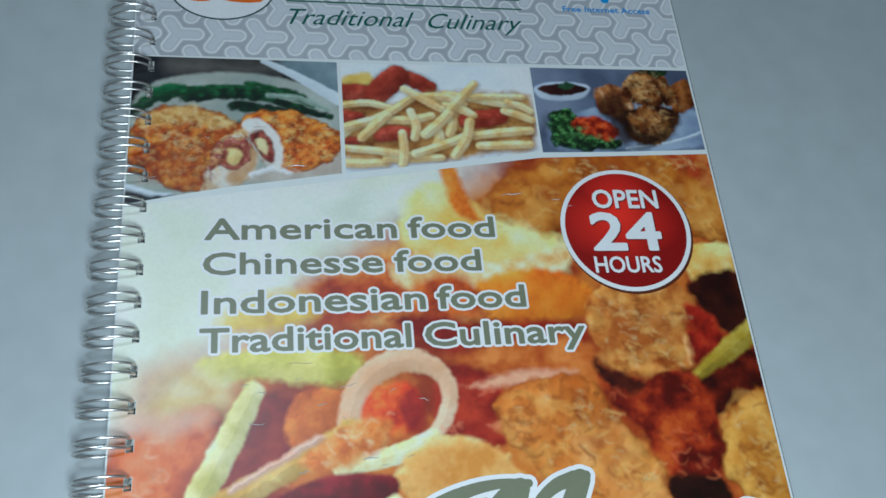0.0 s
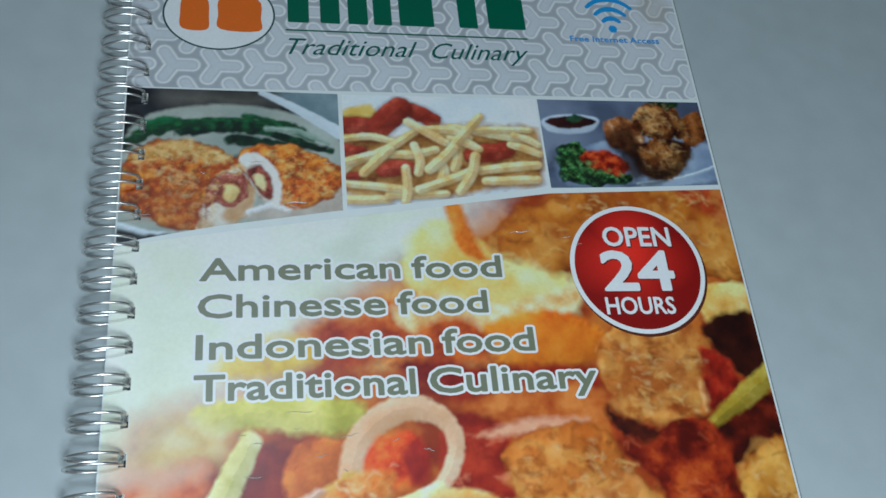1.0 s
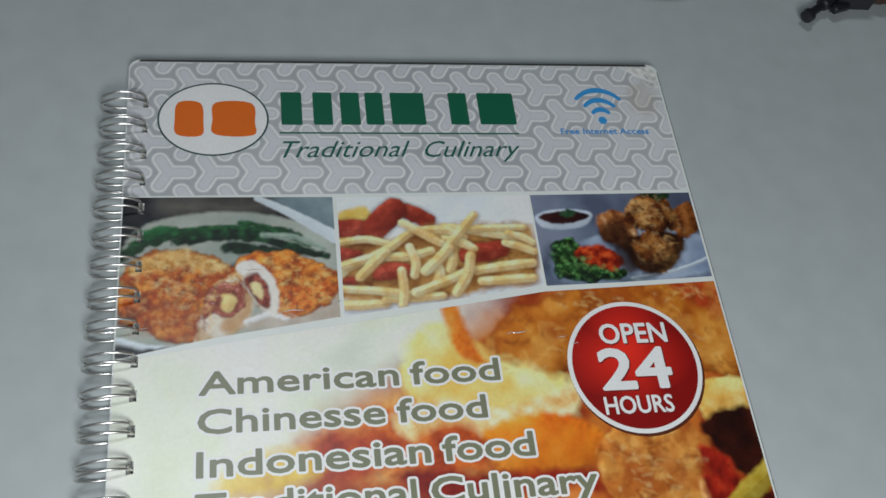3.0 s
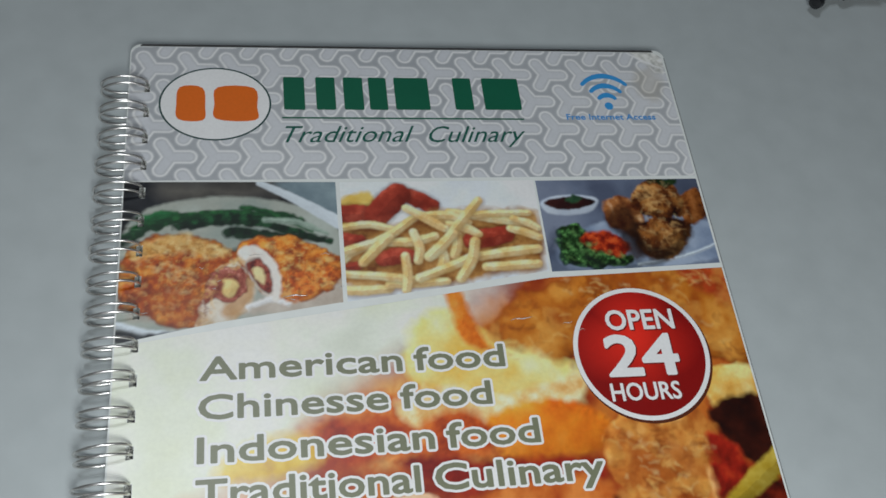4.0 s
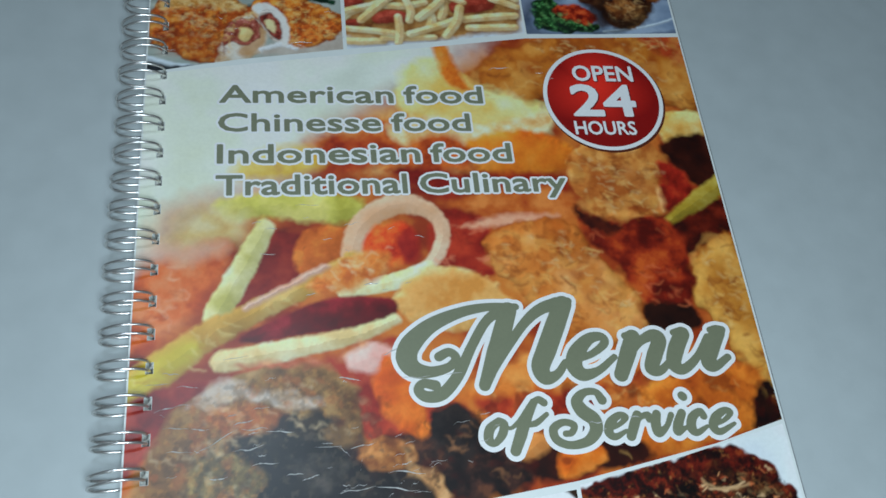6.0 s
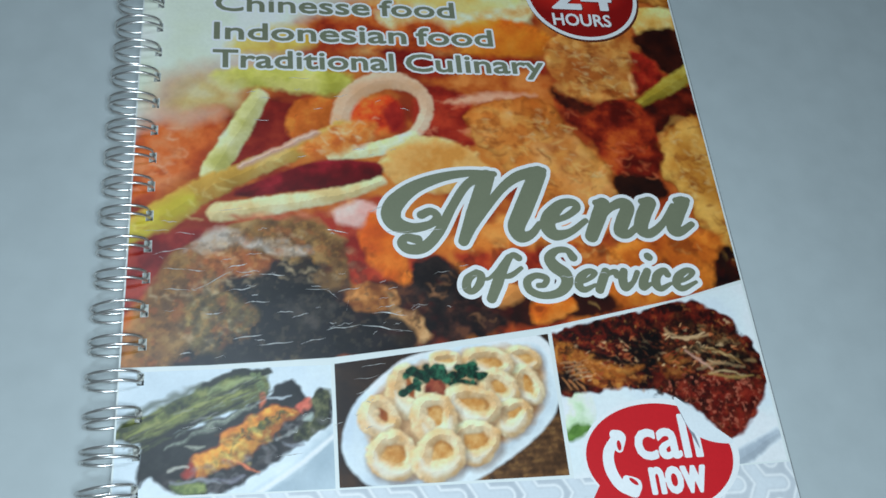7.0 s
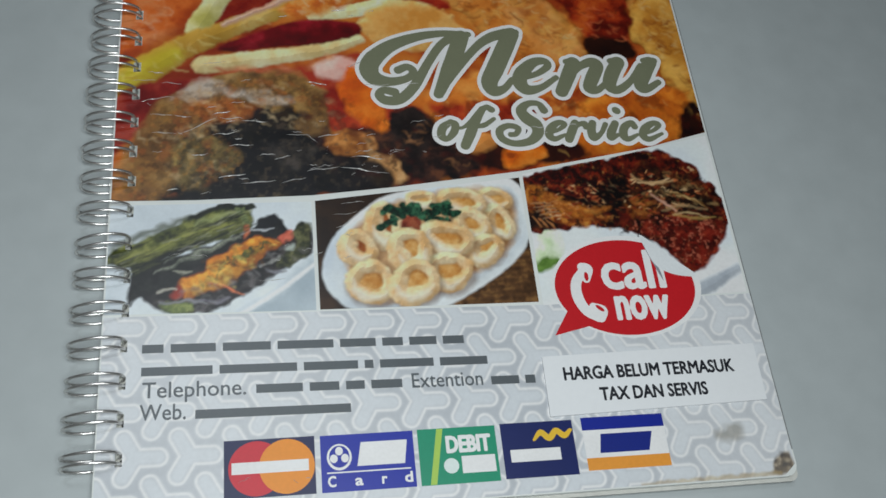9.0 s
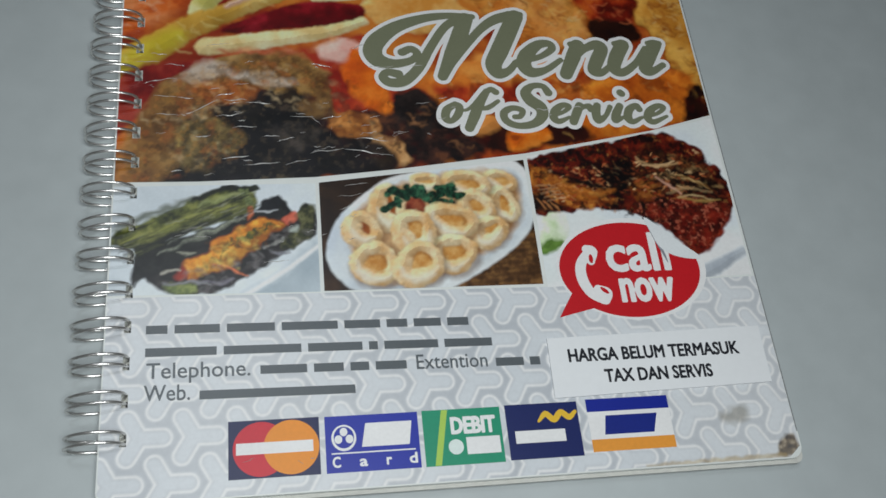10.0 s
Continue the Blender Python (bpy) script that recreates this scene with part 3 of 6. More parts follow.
roll.craggy([(35.3, 223.7), (44.1, 223.6), (52.7, 218.4), (51.6, 211.1), (40, 207.4), (38.8, 216.1)], "7a340e", "f0d08c", 90, 42, 1.4, 0.6)
roll.blob([(3.2, 205.5), (4.8, 211.9), (14.1, 211.6), (20, 209.1), (19.2, 201.1), (10.3, 202.5)], "8a3c10 a8521a", 2, 1.5, .8, strong=.35)
roll.blob([(28.6, 221.1), (32.7, 222.7), (37.2, 218.5), (38.9, 212.7), (38.2, 207.1), (36.5, 207.8), (37.1, 212.8), (35.2, 217.5), (32.4, 220.3), (30.3, 218.6)], "dcd6d0 e6e2dc", 2.5, .4, .3)
roll.object("picture", 0.05, cover, "printed picture of breaded chicken rolls and green beans")

# picture with the chips and sausages
chips = Picture(54.9, 107.8, [(53.7, 205.9), (81.9, 209.4), (106.5, 212.8)], [(55.1, 241.2), (107.6, 241.1)], 0.25, "dfe3e6 e6e9ea d6dbe0", 12)
chips.blob([(54.4, 209), (67.1, 212.1), (90.2, 215.1), (107.6, 216.5), (106.9, 212.1), (81.8, 209.1), (53.7, 205.4)], "c4ccd6 d0d6dc", 6, 2.5, .5)
chips.blob([(55.1, 235.3), (62.9, 238), (65.4, 229.7), (59.1, 225.3), (53.9, 226.3)], "e0c878 d8b860", 3, .6, .6)
SAUSAGE = "8a3424 a04432 b85a46 943c2c"


def sausage(pts, w):
    chips.stick(pts, [w * 1.04, w * 1.1, w], "4a2014", 4, 0.8, 0.2, 0, strong=0.6)
    chips.stick(pts, [w * 0.92, w, w * 0.88], SAUSAGE, 3, 0.3, 0.2, 0.45)


sausage([(78.6, 233.4), (75.9, 235.2), (73.2, 236.5)], 2.6)
sausage([(53.1, 231.3), (59.1, 231.3), (63.8, 230.1)], 2.9)
sausage([(64.2, 230.9), (67.4, 234.4), (70.2, 237.3)], 3.7)
chips.blob([(52.5, 225.7), (58.9, 227.6), (70.1, 228.5), (78.5, 231.4), (93.3, 231.9), (105.7, 231.3), (107.4, 225.3), (105.6, 213.6), (94.1, 212.4), (81.2, 210.2), (65.5, 209.2), (52.6, 211.6)], "a07440 b88c54 c8a470 7c4a24", 4, 1.2, .7)
sausage([(52.7, 223.6), (55.8, 223.5), (58.6, 223.1)], 2.2)
sausage([(64.9, 217.9), (68.1, 218.5), (70.9, 218.4)], 2.6)
sausage([(52.3, 214.9), (55.1, 215.6), (57.9, 215.9)], 1.4)
sausage([(88.6, 222.5), (92.6, 223.2), (97.6, 224.3)], 2.9)
CHIP = "d6b478 e4c896 eedab2"


def chip(pts, w=1.5):
    chips.stick([(x + 0.25, y - 0.5) for x, y in pts], [w * 0.9, w * 0.9, w * 0.9, w * 0.9], "7a5024", 4, 0.7, 0.1, 0, strong=0.45)
    chips.stick(pts, [w * 0.75, w * 0.82, w * 0.86, w * 0.75], CHIP, 3, 0.3, 0.12, 0.35)


chip([(83.4, 231.4), (94.6, 229.1), (104.3, 227.5)])
chip([(79.9, 229), (91.5, 230.5), (104.8, 230.7)], 1.3)
chip([(99.2, 225.9), (103.1, 224.7), (106.7, 223.1)])
chip([(100.4, 229.1), (104.3, 227.5), (106.8, 225.9)], 1.3)
chip([(54.1, 227), (61.3, 228.1), (67.6, 226.5)], 1.3)
chip([(75.1, 230.4), (83.2, 230.4), (87.9, 228)])
chip([(83, 227.6), (87.7, 226), (90.4, 224.4)])
chip([(64.9, 222.7), (72.8, 222.6), (78.6, 224.1)], 1.6)
chip([(53.6, 216.7), (57.7, 220.5), (64.9, 222.3)])
chip([(91.2, 214.6), (97.7, 214.8), (105, 215.1)], 1.6)
chip([(90, 217.8), (98.2, 218.9), (105.7, 219.6)], 1.7)
chip([(54.6, 220.1), (65, 223.6), (73.4, 229.6)], 1.5)
chip([(59.5, 217), (63.2, 220.8), (66.6, 224.2)], 1.7)
chip([(71.8, 232.8), (76.7, 229.6), (81.5, 226.4)], 1.5)
chip([(73.1, 225.5), (74.3, 220.7), (73.6, 216.9)], 1.5)
chip([(80, 220.6), (80.3, 216.8), (79, 214.2)], 1.6)
chip([(84.6, 224.4), (84.2, 221), (83.3, 218.3)], 1.6)
chip([(53.2, 209.4), (57.8, 208.9), (65.5, 209.2)], 1.6)
chip([(65.6, 210.3), (72.6, 210.5), (80.4, 210.8)], 1.4)
chip([(53.2, 213.8), (62.7, 212.9), (71.9, 211.6)], 1.4)
chip([(91.6, 234.8), (87.5, 230), (82.6, 224.1)], 1.6)
chip([(83.6, 224.8), (80, 221), (76.6, 218)], 1.8)
chip([(73.5, 212), (81.6, 214.9), (88.7, 218.2)], 1.6)
chip([(89.2, 222.5), (87.6, 216.7), (84.1, 211.5)], 1.7)
chip([(70.3, 218.4), (70.5, 213.2), (69.8, 208.7)], 1.5)
chips.object("picture", 0.05, cover, "printed picture of potato chips and red sausages")

# picture with the fried chicken on a plate
fried = Picture(108.4, 155.6, [(107.9, 212.6), (129.4, 212.9), (156.3, 213.8)], [(107.9, 240.9), (156.8, 240.9)], 0.25, "5c6478 747e92 868ea0", 14)
fried.blob([(147.1, 241.4), (162.9, 241.3), (159.2, 226.8), (150.3, 232.7)], "4a5264 5c6478", 6, 2, .5)
fried.blob([(106.2, 213), (112.1, 220), (123.9, 227.2), (141, 228.9), (155.8, 226.9), (159.4, 217.4), (145.9, 213.6), (122.7, 212)], "8c9ab0 a4b0c2 7a889e", 8, .5, .3)
fried.stick([(132.8, 213.9), (146.5, 216.2), (157.2, 220)], [.5, .5, .4], "c0cad6", 3, .3, .1)
fried.blob([(108.6, 233.4), (111.3, 235.3), (117.3, 236.2), (123.8, 235.4), (125.1, 233.5), (122.1, 230.6), (116.1, 229.6), (110.5, 230.4)], "b4bece cad2dc", 5, .35, .1, .2)
fried.blob([(109.7, 233.6), (112.9, 235.1), (118, 235.6), (123.3, 234.8), (124.1, 233.5), (119.8, 231.8), (114, 231.5)], "2a1818 4a2624 3a1c1c", 2, .3, .2)
fried.blob([(115.4, 234.9), (118, 236), (120.3, 234.5), (118, 233)], "2c4a34 44684a", 1.5, .4, .6)
fried.blob([(110.9, 221.5), (112.4, 224.8), (115.6, 226.6), (119.1, 225.8), (121.2, 221.3), (125.3, 217.3), (131.7, 216.4), (130.5, 213.9), (123, 213.4), (115.1, 213.9), (111.4, 216.5)], "142410 30502c 4c7844 6c9860 203818", 1.2, .35, 1.2, .3)
fried.blob([(118.6, 223.2), (123.5, 224.6), (128.9, 223.1), (131.3, 219.4), (128.5, 216.9), (123.2, 217.7), (119.3, 219.9)], "8a2814 b44420 cc6030 701c10", 1.6, .5, .8, .2)
BIRD = "2c140a 6a3c1c 9c6a38 c49860"
fried.blob([(149.1, 234.6), (154, 237.4), (156.6, 234.2), (155.9, 228.8), (151.1, 225.8), (148.4, 227.9)], "5a3018 8a5428 a87040", 2, .4, .8, .3)
fried.blob([(126.1, 231.9), (129.1, 235.2), (132.9, 235.5), (136, 232.4), (136.7, 226.1), (134.9, 222.2), (130.9, 224.2), (126.5, 226.8)], "5a2814 a06c40 d8b898", 4, .4, .7, .5)
fried.blob([(135.4, 236.3), (140, 240.2), (146, 240.2), (149.2, 236.6), (148.8, 230.4), (144.3, 227.4), (138.5, 228.6), (135.2, 232)], BIRD, 3.2, .35, .8, .55)
fried.blob([(134.2, 225.2), (139.1, 228.2), (146, 228.5), (150.9, 226.2), (147.4, 220.2), (143.2, 216.2), (137.4, 215.6), (134.3, 219.3)], BIRD, 4.5, .35, .8, .5)
fried.blob([(134.3, 221.1), (139, 219.6), (145.5, 219.1), (143.1, 215.9), (137.4, 215.3), (134.4, 218.2)], "4a2814 6a4020", 2, 1, .6, strong=.7)
fried.blob([(140.9, 241.4), (145.4, 241.4), (149.4, 240.6), (148.2, 238.6), (143.1, 239)], "1c2a18 2c4424", 1.5, .5, .8)
fried.blob([(135.4, 236.3), (140, 240.2), (146, 240.2), (149.2, 236.6), (150.9, 226.2), (143.2, 216.2), (137.4, 215.6), (134.2, 225.2)], "2c140a 4a2412", 2, .5, .5, strong=.6, only=.52, grain=3)
fried.blob([(135.4, 236.3), (140, 240.2), (146, 240.2), (149.2, 236.6), (150.9, 226.2), (143.2, 216.2), (137.4, 215.6), (134.2, 225.2)], "ecd0a0 e0b880", 2, .5, .5, strong=.2, only=.6, grain=1.2)
fried.blob([(130, 224.4), (134.8, 223.4), (134.9, 216), (131.9, 215.7), (130, 219.4)], "20140e 3a2418", 2, .8, .5, strong=.8)
fried.craggy([(135.6, 235.7), (139.8, 239.6), (145.9, 239.6), (148.7, 236.2), (148.1, 230.4), (138.6, 229)], "2c140a", "e4bc84", 40, 43, 2.2, 0.55)
fried.craggy([(134.7, 224.9), (145.8, 227.7), (149.8, 225.8), (143.4, 217), (137.6, 216.3)], "3a1c0c", "dcb47c", 36, 44, 2.4, 0.5)
fried.craggy([(111.6, 221.9), (115.5, 225.8), (121.2, 221.3), (130, 216.1), (123.1, 213.7), (112.3, 216.1)], "10200c", "7ca868", 60, 45, 1.3, 0.6)
fried.blob([(126.6, 229.2), (132.3, 232.2), (134.8, 227.1), (133.8, 222), (129.7, 223.1), (126.7, 225.1)], "1a0c08 3a1c10", 2, .9, .6, strong=.7)
fried.blob([(132.6, 224.5), (135.1, 227.1), (135.9, 220), (143.1, 217.6), (139.2, 215.1), (133.3, 217.7)], "180c06 301a0e", 2, .9, .6, strong=.8)
fried.blob([(117.8, 217.9), (124.1, 215.3), (132.3, 214.6), (141, 215.6), (135.4, 213.4), (120.4, 213.6)], "16201a 28302c", 2, 1.0, .6, strong=.7)
fried.blob([(143.6, 219.9), (149.1, 224.9), (150.4, 222.9), (144.6, 216.4), (139.4, 216)], "28180e 44301c", 2, .9, .6, strong=.7)
fried.blob([(106.1, 216.5), (111.5, 225.2), (111.6, 215.4), (121.9, 212.4), (107, 211.7)], "3c4458 4a5268", 4, 1.5, .4, strong=.7)
fried.object("picture", 0.05, cover, "printed picture of fried chicken, salad and a dip")

# the large picture
stew = Picture(0.4, 155.7, [(0.3, 72.4), (19.7, 72.4), (47.7, 73.3), (67.7, 75.3), (101.9, 79.7), (137.2, 86.5), (155.6, 91.5)], [(1, 196.3), (5.8, 197.3), (30.8, 200.9), (53.6, 203.8), (81.7, 207.5), (107.5, 210.9), (155.9, 212.3)], 0.3, "a04820 c07030 8a3018 c88038", 10)
stew.blob([(-10.1, 204.1), (34, 208.9), (83.5, 214.1), (93.3, 209.9), (78.8, 199.1), (65.2, 190.8), (52.1, 180.9), (44.2, 171.4), (30.7, 160.7), (19.2, 155.6), (9.4, 152.3), (4.3, 142.5), (0.7, 134.6), (-4.3, 130.1), (-9.7, 168.1)], "dde1d6 e4e8de d8dcc8", 18, 7, 1)
stew.blob([(40.1, 196.6), (56.2, 200.9), (69.4, 205.3), (79.7, 209.7), (82.3, 201.2), (65.3, 192.8), (49.2, 184.7)], "d4d8cc e0e4da", 10, 3, 1)
stew.blob([(42.7, 174.2), (55.2, 179.9), (71.3, 186.8), (83.6, 180.9), (88.8, 169.3), (78.5, 160.2), (63.5, 163.9), (48.5, 165)], "c86a2c a84420 d8904c e0b070", 5, 2.5, 1)
stew.blob([(45.7, 173.3), (56.5, 176.1), (64, 172.3), (62.1, 166.7), (50, 165.5)], "b04820 8a2a18 c86830", 4, 1.5, 1)
stew.blob([(90.3, 198.1), (99.7, 206.8), (117.7, 212.5), (139.7, 216.3), (159.5, 215.6), (158.7, 199.9), (158.2, 185.1), (144.4, 187.1), (123.6, 195.3), (107.2, 186.9), (95.8, 188.9)], "a85a1e c07a2c d49848", 7, .8, 1.4, .45, "8a4414", 4)
stew.blob([(141.3, 215.2), (158.6, 215.6), (158.3, 202.1), (151.3, 203.1)], "a03c1c c0582c", 4, 1.2, 1)
stew.blob([(67.9, 194.8), (72.4, 201.1), (80.7, 202.2), (89.9, 195), (104.1, 189), (111.7, 183.9), (109, 177), (89.5, 176), (71, 181.9)], "e4bc60 ecd490 f0e4c0", 9, 1.2, 1.2, .2)
stew.blob([(64.5, 178.9), (74.2, 182.8), (89.8, 178.9), (110, 183.9), (112.9, 180.9), (95.4, 172.2), (79.6, 172.2), (67.3, 174.2)], "eee2c8 e4cc98 d8ac6c", 3, 1.0, 1.4)
stew.blob([(79.7, 209.3), (83.1, 209.3), (85.3, 201.2), (87.9, 194.6), (89.5, 191.3), (84.4, 192.5), (81.1, 197.4)], "e08a30 d06c1c e8a050", 4, .8, .4, .3)
stew.blob([(86.1, 174.1), (101, 178), (112, 175), (116, 169.2), (110.3, 163.9), (94.3, 162.8), (86.2, 167.5)], "cc6c1c dc8828 e49c40", 8, .8, .6, .4)
stew.blob([(70.4, 174.1), (83.1, 176), (87.2, 169.3), (83.6, 165.2), (72.8, 165.3)], "c05c24 d87c34 8a3018", 4, 1.2, .8)
stew.blob([(23.4, 165.7), (29.9, 171.1), (41.2, 172.9), (47.1, 168.1), (38, 163.3), (26.3, 162.5)], "d8b83c e4cc60 c89c40", 4, 1.8, .6, strong=.85)
stew.blob([(63.6, 165.4), (79, 165.3), (88.1, 163.7), (110.2, 163.2), (110.7, 156.2), (93.3, 154.6), (75.1, 156.6)], "8a2418 a83c20 6a1810", 5, 1.2, .8)
stew.blob([(87.5, 158.2), (103.4, 159.9), (111, 158), (113, 150.7), (102, 150), (89.8, 151.1), (77.8, 153)], "c06a2c d88c48 a84820", 5, 1.5, 1)
stew.blob([(116.4, 171.4), (122.7, 174), (133.8, 174.4), (141.2, 170.8), (141.8, 164.2), (137.6, 159.5), (139.9, 155.9), (136.9, 149.9), (131.4, 148.3), (125.5, 150), (120.8, 147.6), (116.8, 151.1), (115.8, 155.5), (113.2, 159), (113.8, 165.3)], "a8602a c07c3a d0944c dca864", 5, .6, 1.8, .35)
stew.blob([(119.5, 165.1), (129.3, 167.9), (135.5, 161.2), (131.9, 151.9), (124.5, 152.3), (119.2, 155.6)], "a4541f 8a3e18 b86c30", 2.6, 1.2, 1.6, strong=.55)
stew.blob([(120.9, 149.4), (127.4, 152.2), (132.9, 149.6), (130.7, 146.7), (125, 147.7)], "d09450 c07c38", 2.4, .8, 1.4, .3)
stew.blob([(137.5, 159.2), (140.1, 159.4), (139.9, 154.7), (137, 150.5), (136.8, 154.8)], "e0b078 d09858", 2.4, .5, 1.0, .2)
stew.blob([(142.7, 183), (155.9, 184), (156.1, 175.9), (143.4, 173.9)], "e0b868 d09c48 ecd090", 4, .6, .5, .3)
stew.blob([(142.5, 173.9), (156.1, 175.9), (156.9, 159.3), (153.1, 157.5), (147.3, 161.3), (143.6, 167.1)], "2a120c 4a2014 3a1810", 4, .8, .8)
stew.blob([(139.3, 166.2), (145.6, 164.8), (148.2, 157.6), (143, 153), (138.8, 152.1)], "a02c1c c04828 7a2014", 4, .8, .6, .3)
stew.blob([(136.8, 150.3), (154.3, 155.6), (157, 146.4), (147.2, 139.5), (137, 136.2), (130.6, 143.3)], "5a1c10 7a2c18 3a140c", 4, 1, .8)
stew.stick([(138.7, 148.1), (147.2, 153.5), (157.4, 160.1)], [1.2, 2.6, 3.0], "a48c30 b8a652 8a7a2c", 5, .5, .3, .3)
stew.blob([(141.8, 135.2), (147.9, 140.9), (154.9, 144.3), (157.3, 141), (157.8, 127.2), (158.4, 106.1), (157.2, 91.1), (152.5, 92.8), (148.6, 106.5), (144.1, 119.3), (139.9, 122.7)], "b07428 c89040 d8aa58", 8, .6, 1, .45, "8a5018", 3)
stew.blob([(112.8, 149.8), (123.7, 148.7), (138, 148.5), (142.5, 136.1), (139.3, 121.9), (129.3, 121.4), (122.4, 133.2)], "7a2414 a43e1c 5a180e c06028", 5, .8, 1.2)
stew.blob([(126.7, 123.9), (139.5, 122.7), (140.5, 117), (132.6, 115.7), (124, 117.6)], "24120e 3a1c12", 4, .8, .6)
stew.blob([(113.4, 153.4), (119.1, 149.7), (124.9, 146.6), (121.3, 144.4), (115.5, 147.1)], "3a1610 5a2414", 3, .8, 1)
stew.blob([(77.8, 153), (88.1, 149.3), (89.3, 134), (83.3, 133.3), (74.8, 136), (72.7, 146.1)], "9a2c1c b84428 7a2014", 5, .8, .6)
stew.blob([(81.8, 147.3), (89.7, 150.2), (102.1, 151.2), (108.2, 149.9), (92.4, 147.5)], "d89878 e0b090", 3, .8, .5)
stew.blob([(86.6, 142.8), (93.1, 147.1), (105.8, 149.9), (112.3, 146.3), (116.1, 139.3), (120.6, 131.9), (126.6, 123.1), (123.2, 113.7), (105.6, 114.3), (97.1, 125.6), (89.3, 134)], "be6c28 d28a40 e0a868", 9, .5, 1.2, .5, "9a541a", 3.5)
stew.blob([(104.7, 147.3), (114.1, 138.4), (122, 123.3), (113.1, 123.5), (106.2, 136.9)], "9a4c18 b86c28 c88438", 3, 1.5, 1.4, strong=.6)
stew.blob([(19.2, 155.9), (29.2, 158.6), (42.3, 158.8), (54.8, 156.5), (56.8, 152.4), (52.3, 149.1), (42.1, 149.7), (32.1, 151.1), (22.1, 150.1)], "b4ac48 ccc464 dcd080", 7, 1, .6, .3)
stew.blob([(9, 144.8), (11.6, 151.4), (19.2, 154.7), (27.1, 152), (25.7, 145.3), (16.7, 142.2), (11.2, 140.7)], "d8c88c ccb070 dcd4a8", 5, 3, .8, strong=.8)
stew.blob([(-1.2, 131.5), (3.2, 137.7), (11.2, 141.5), (22.2, 144.6), (21, 135.7), (15.8, 126.4), (8.1, 119.9), (0, 115.8)], "c05c24 d47434 b04c1c d88c58", 6, 1.8, .6)
stew.blob([(5.7, 142.4), (12.5, 143.9), (22.2, 144.6), (19.5, 140.5), (10, 138.3)], "d8b09c ccb098", 4, 2, .6, strong=.7)
stew.blob([(23.1, 127.8), (27.8, 138.7), (33.5, 146.8), (42, 145.8), (43.2, 138.4), (36.1, 130.5), (26.5, 126.1)], "6a1812 8a2418 a03c24", 5, .8, .6)
stew.blob([(38.3, 137.7), (40.9, 146.4), (47.9, 148.3), (53.6, 146.1), (54.6, 138.1), (48.7, 133.4), (41.7, 133.5)], "b8641e d08434 c87028 a85418", 4, .6, .8, .3)
stew.stick([(31.3, 148.2), (26.4, 137.9), (19.8, 124.8)], [2.6, 3.2, 3.3], "d0c88c bcb468 e0dab0", 6, .4, .3, .3)
stew.stick([(52.3, 138.2), (54.8, 147.3), (61.3, 153.2), (68.9, 154.5), (75.3, 150.4), (76.2, 143.5), (72.6, 136.9), (66.5, 133.2)], [2.6, 3.0, 3.1, 3.0, 2.2, 1.8, 2.0, 1.8], "d4a880 dcb898 e4ccb0", 8, .4, .3, .2)
stew.blob([(55.6, 142.7), (59.5, 148.4), (67, 148.8), (69.8, 143.6), (68.4, 138.1), (61.7, 136.3), (56.8, 138.9)], "d44c1c e87430 a82818 e09040", 4, .8, .4, .2)
stew.blob([(64.4, 144.6), (69, 146.2), (70, 140.2), (66.8, 137)], "8a1c18 b03424", 3, 1, .4)
stew.stick([(71.8, 136.1), (64.3, 132.6), (57.1, 131.2), (50.9, 130.4)], [1.7, 2.2, 2.5, 2.6], "ece4bc e0d098 f0ecd0", 4, .3, .2, .25)
stew.blob([(62.6, 128.2), (70.3, 135.3), (80.6, 135.8), (90.1, 129), (92.1, 121), (74.6, 118.4), (65, 121.8)], "dcb06c e8cc98 d09448", 6, .6, .8, .3)
stew.stick([(-0.3, 104.5), (7.2, 111.2), (17.3, 118.9), (29.2, 125.3), (41.7, 131.6), (53.2, 138.1)], [4.6, 4.2, 3.6, 2.8, 2.6, 2.8], "b48e3c c49e4c ceb06c", 9, .5, .5, .35)
stew.stick([(-0.3, 105.2), (5.9, 110.3), (13.4, 115.8)], [3.6, 3.6, 2.8], "bca830 c8b844", 6, 1.5, .4, .2)
stew.blob([(41.7, 131.6), (50.3, 138.2), (62, 141.3), (60.2, 134.7), (47.2, 128.6)], "d8883c c87030 e0a868", 3, .9, .8, .2)
stew.stick([(26.5, 126.1), (36.1, 131.3), (46, 136.7)], [.7, .9, 1.0], "dcb8a4 d0a088", 3, .6, .4)
stew.blob([(24.7, 118.3), (33.3, 123.1), (47.1, 128), (59.8, 128), (63.5, 125), (57.9, 120.5), (41.3, 118.8), (29.2, 117)], "701018 8e1c28 a83440 5a0c14", 6, .5, .3, .25)
stew.stick([(21.1, 112.6), (35.9, 114.9), (52.2, 118), (62.5, 121.9)], [2.8, 2.7, 2.1, 1.4], "dccb9c ceb680 e6dcb8", 5, .4, .3, .3)
stew.blob([(-1, 95.8), (1.2, 103.8), (9.9, 107.3), (20.2, 106.9), (15.3, 99), (5.6, 91.5), (-0.3, 85.4)], "701414 8e2820 a84838", 5, .8, .6)
stew.blob([(24, 111.3), (41.2, 112.1), (54.9, 116.1), (63.3, 117.3), (64.1, 109.8), (57, 104.2), (41.1, 107.7)], "c07858 d89c70 b05c38 a83c28", 4, 1, 1)
stew.blob([(50, 112.5), (56.3, 116), (61.7, 114), (61.7, 109.9), (55.8, 108.3), (50.8, 109.4)], "dca89c e8c4b8", 4, .8, .5, .2)
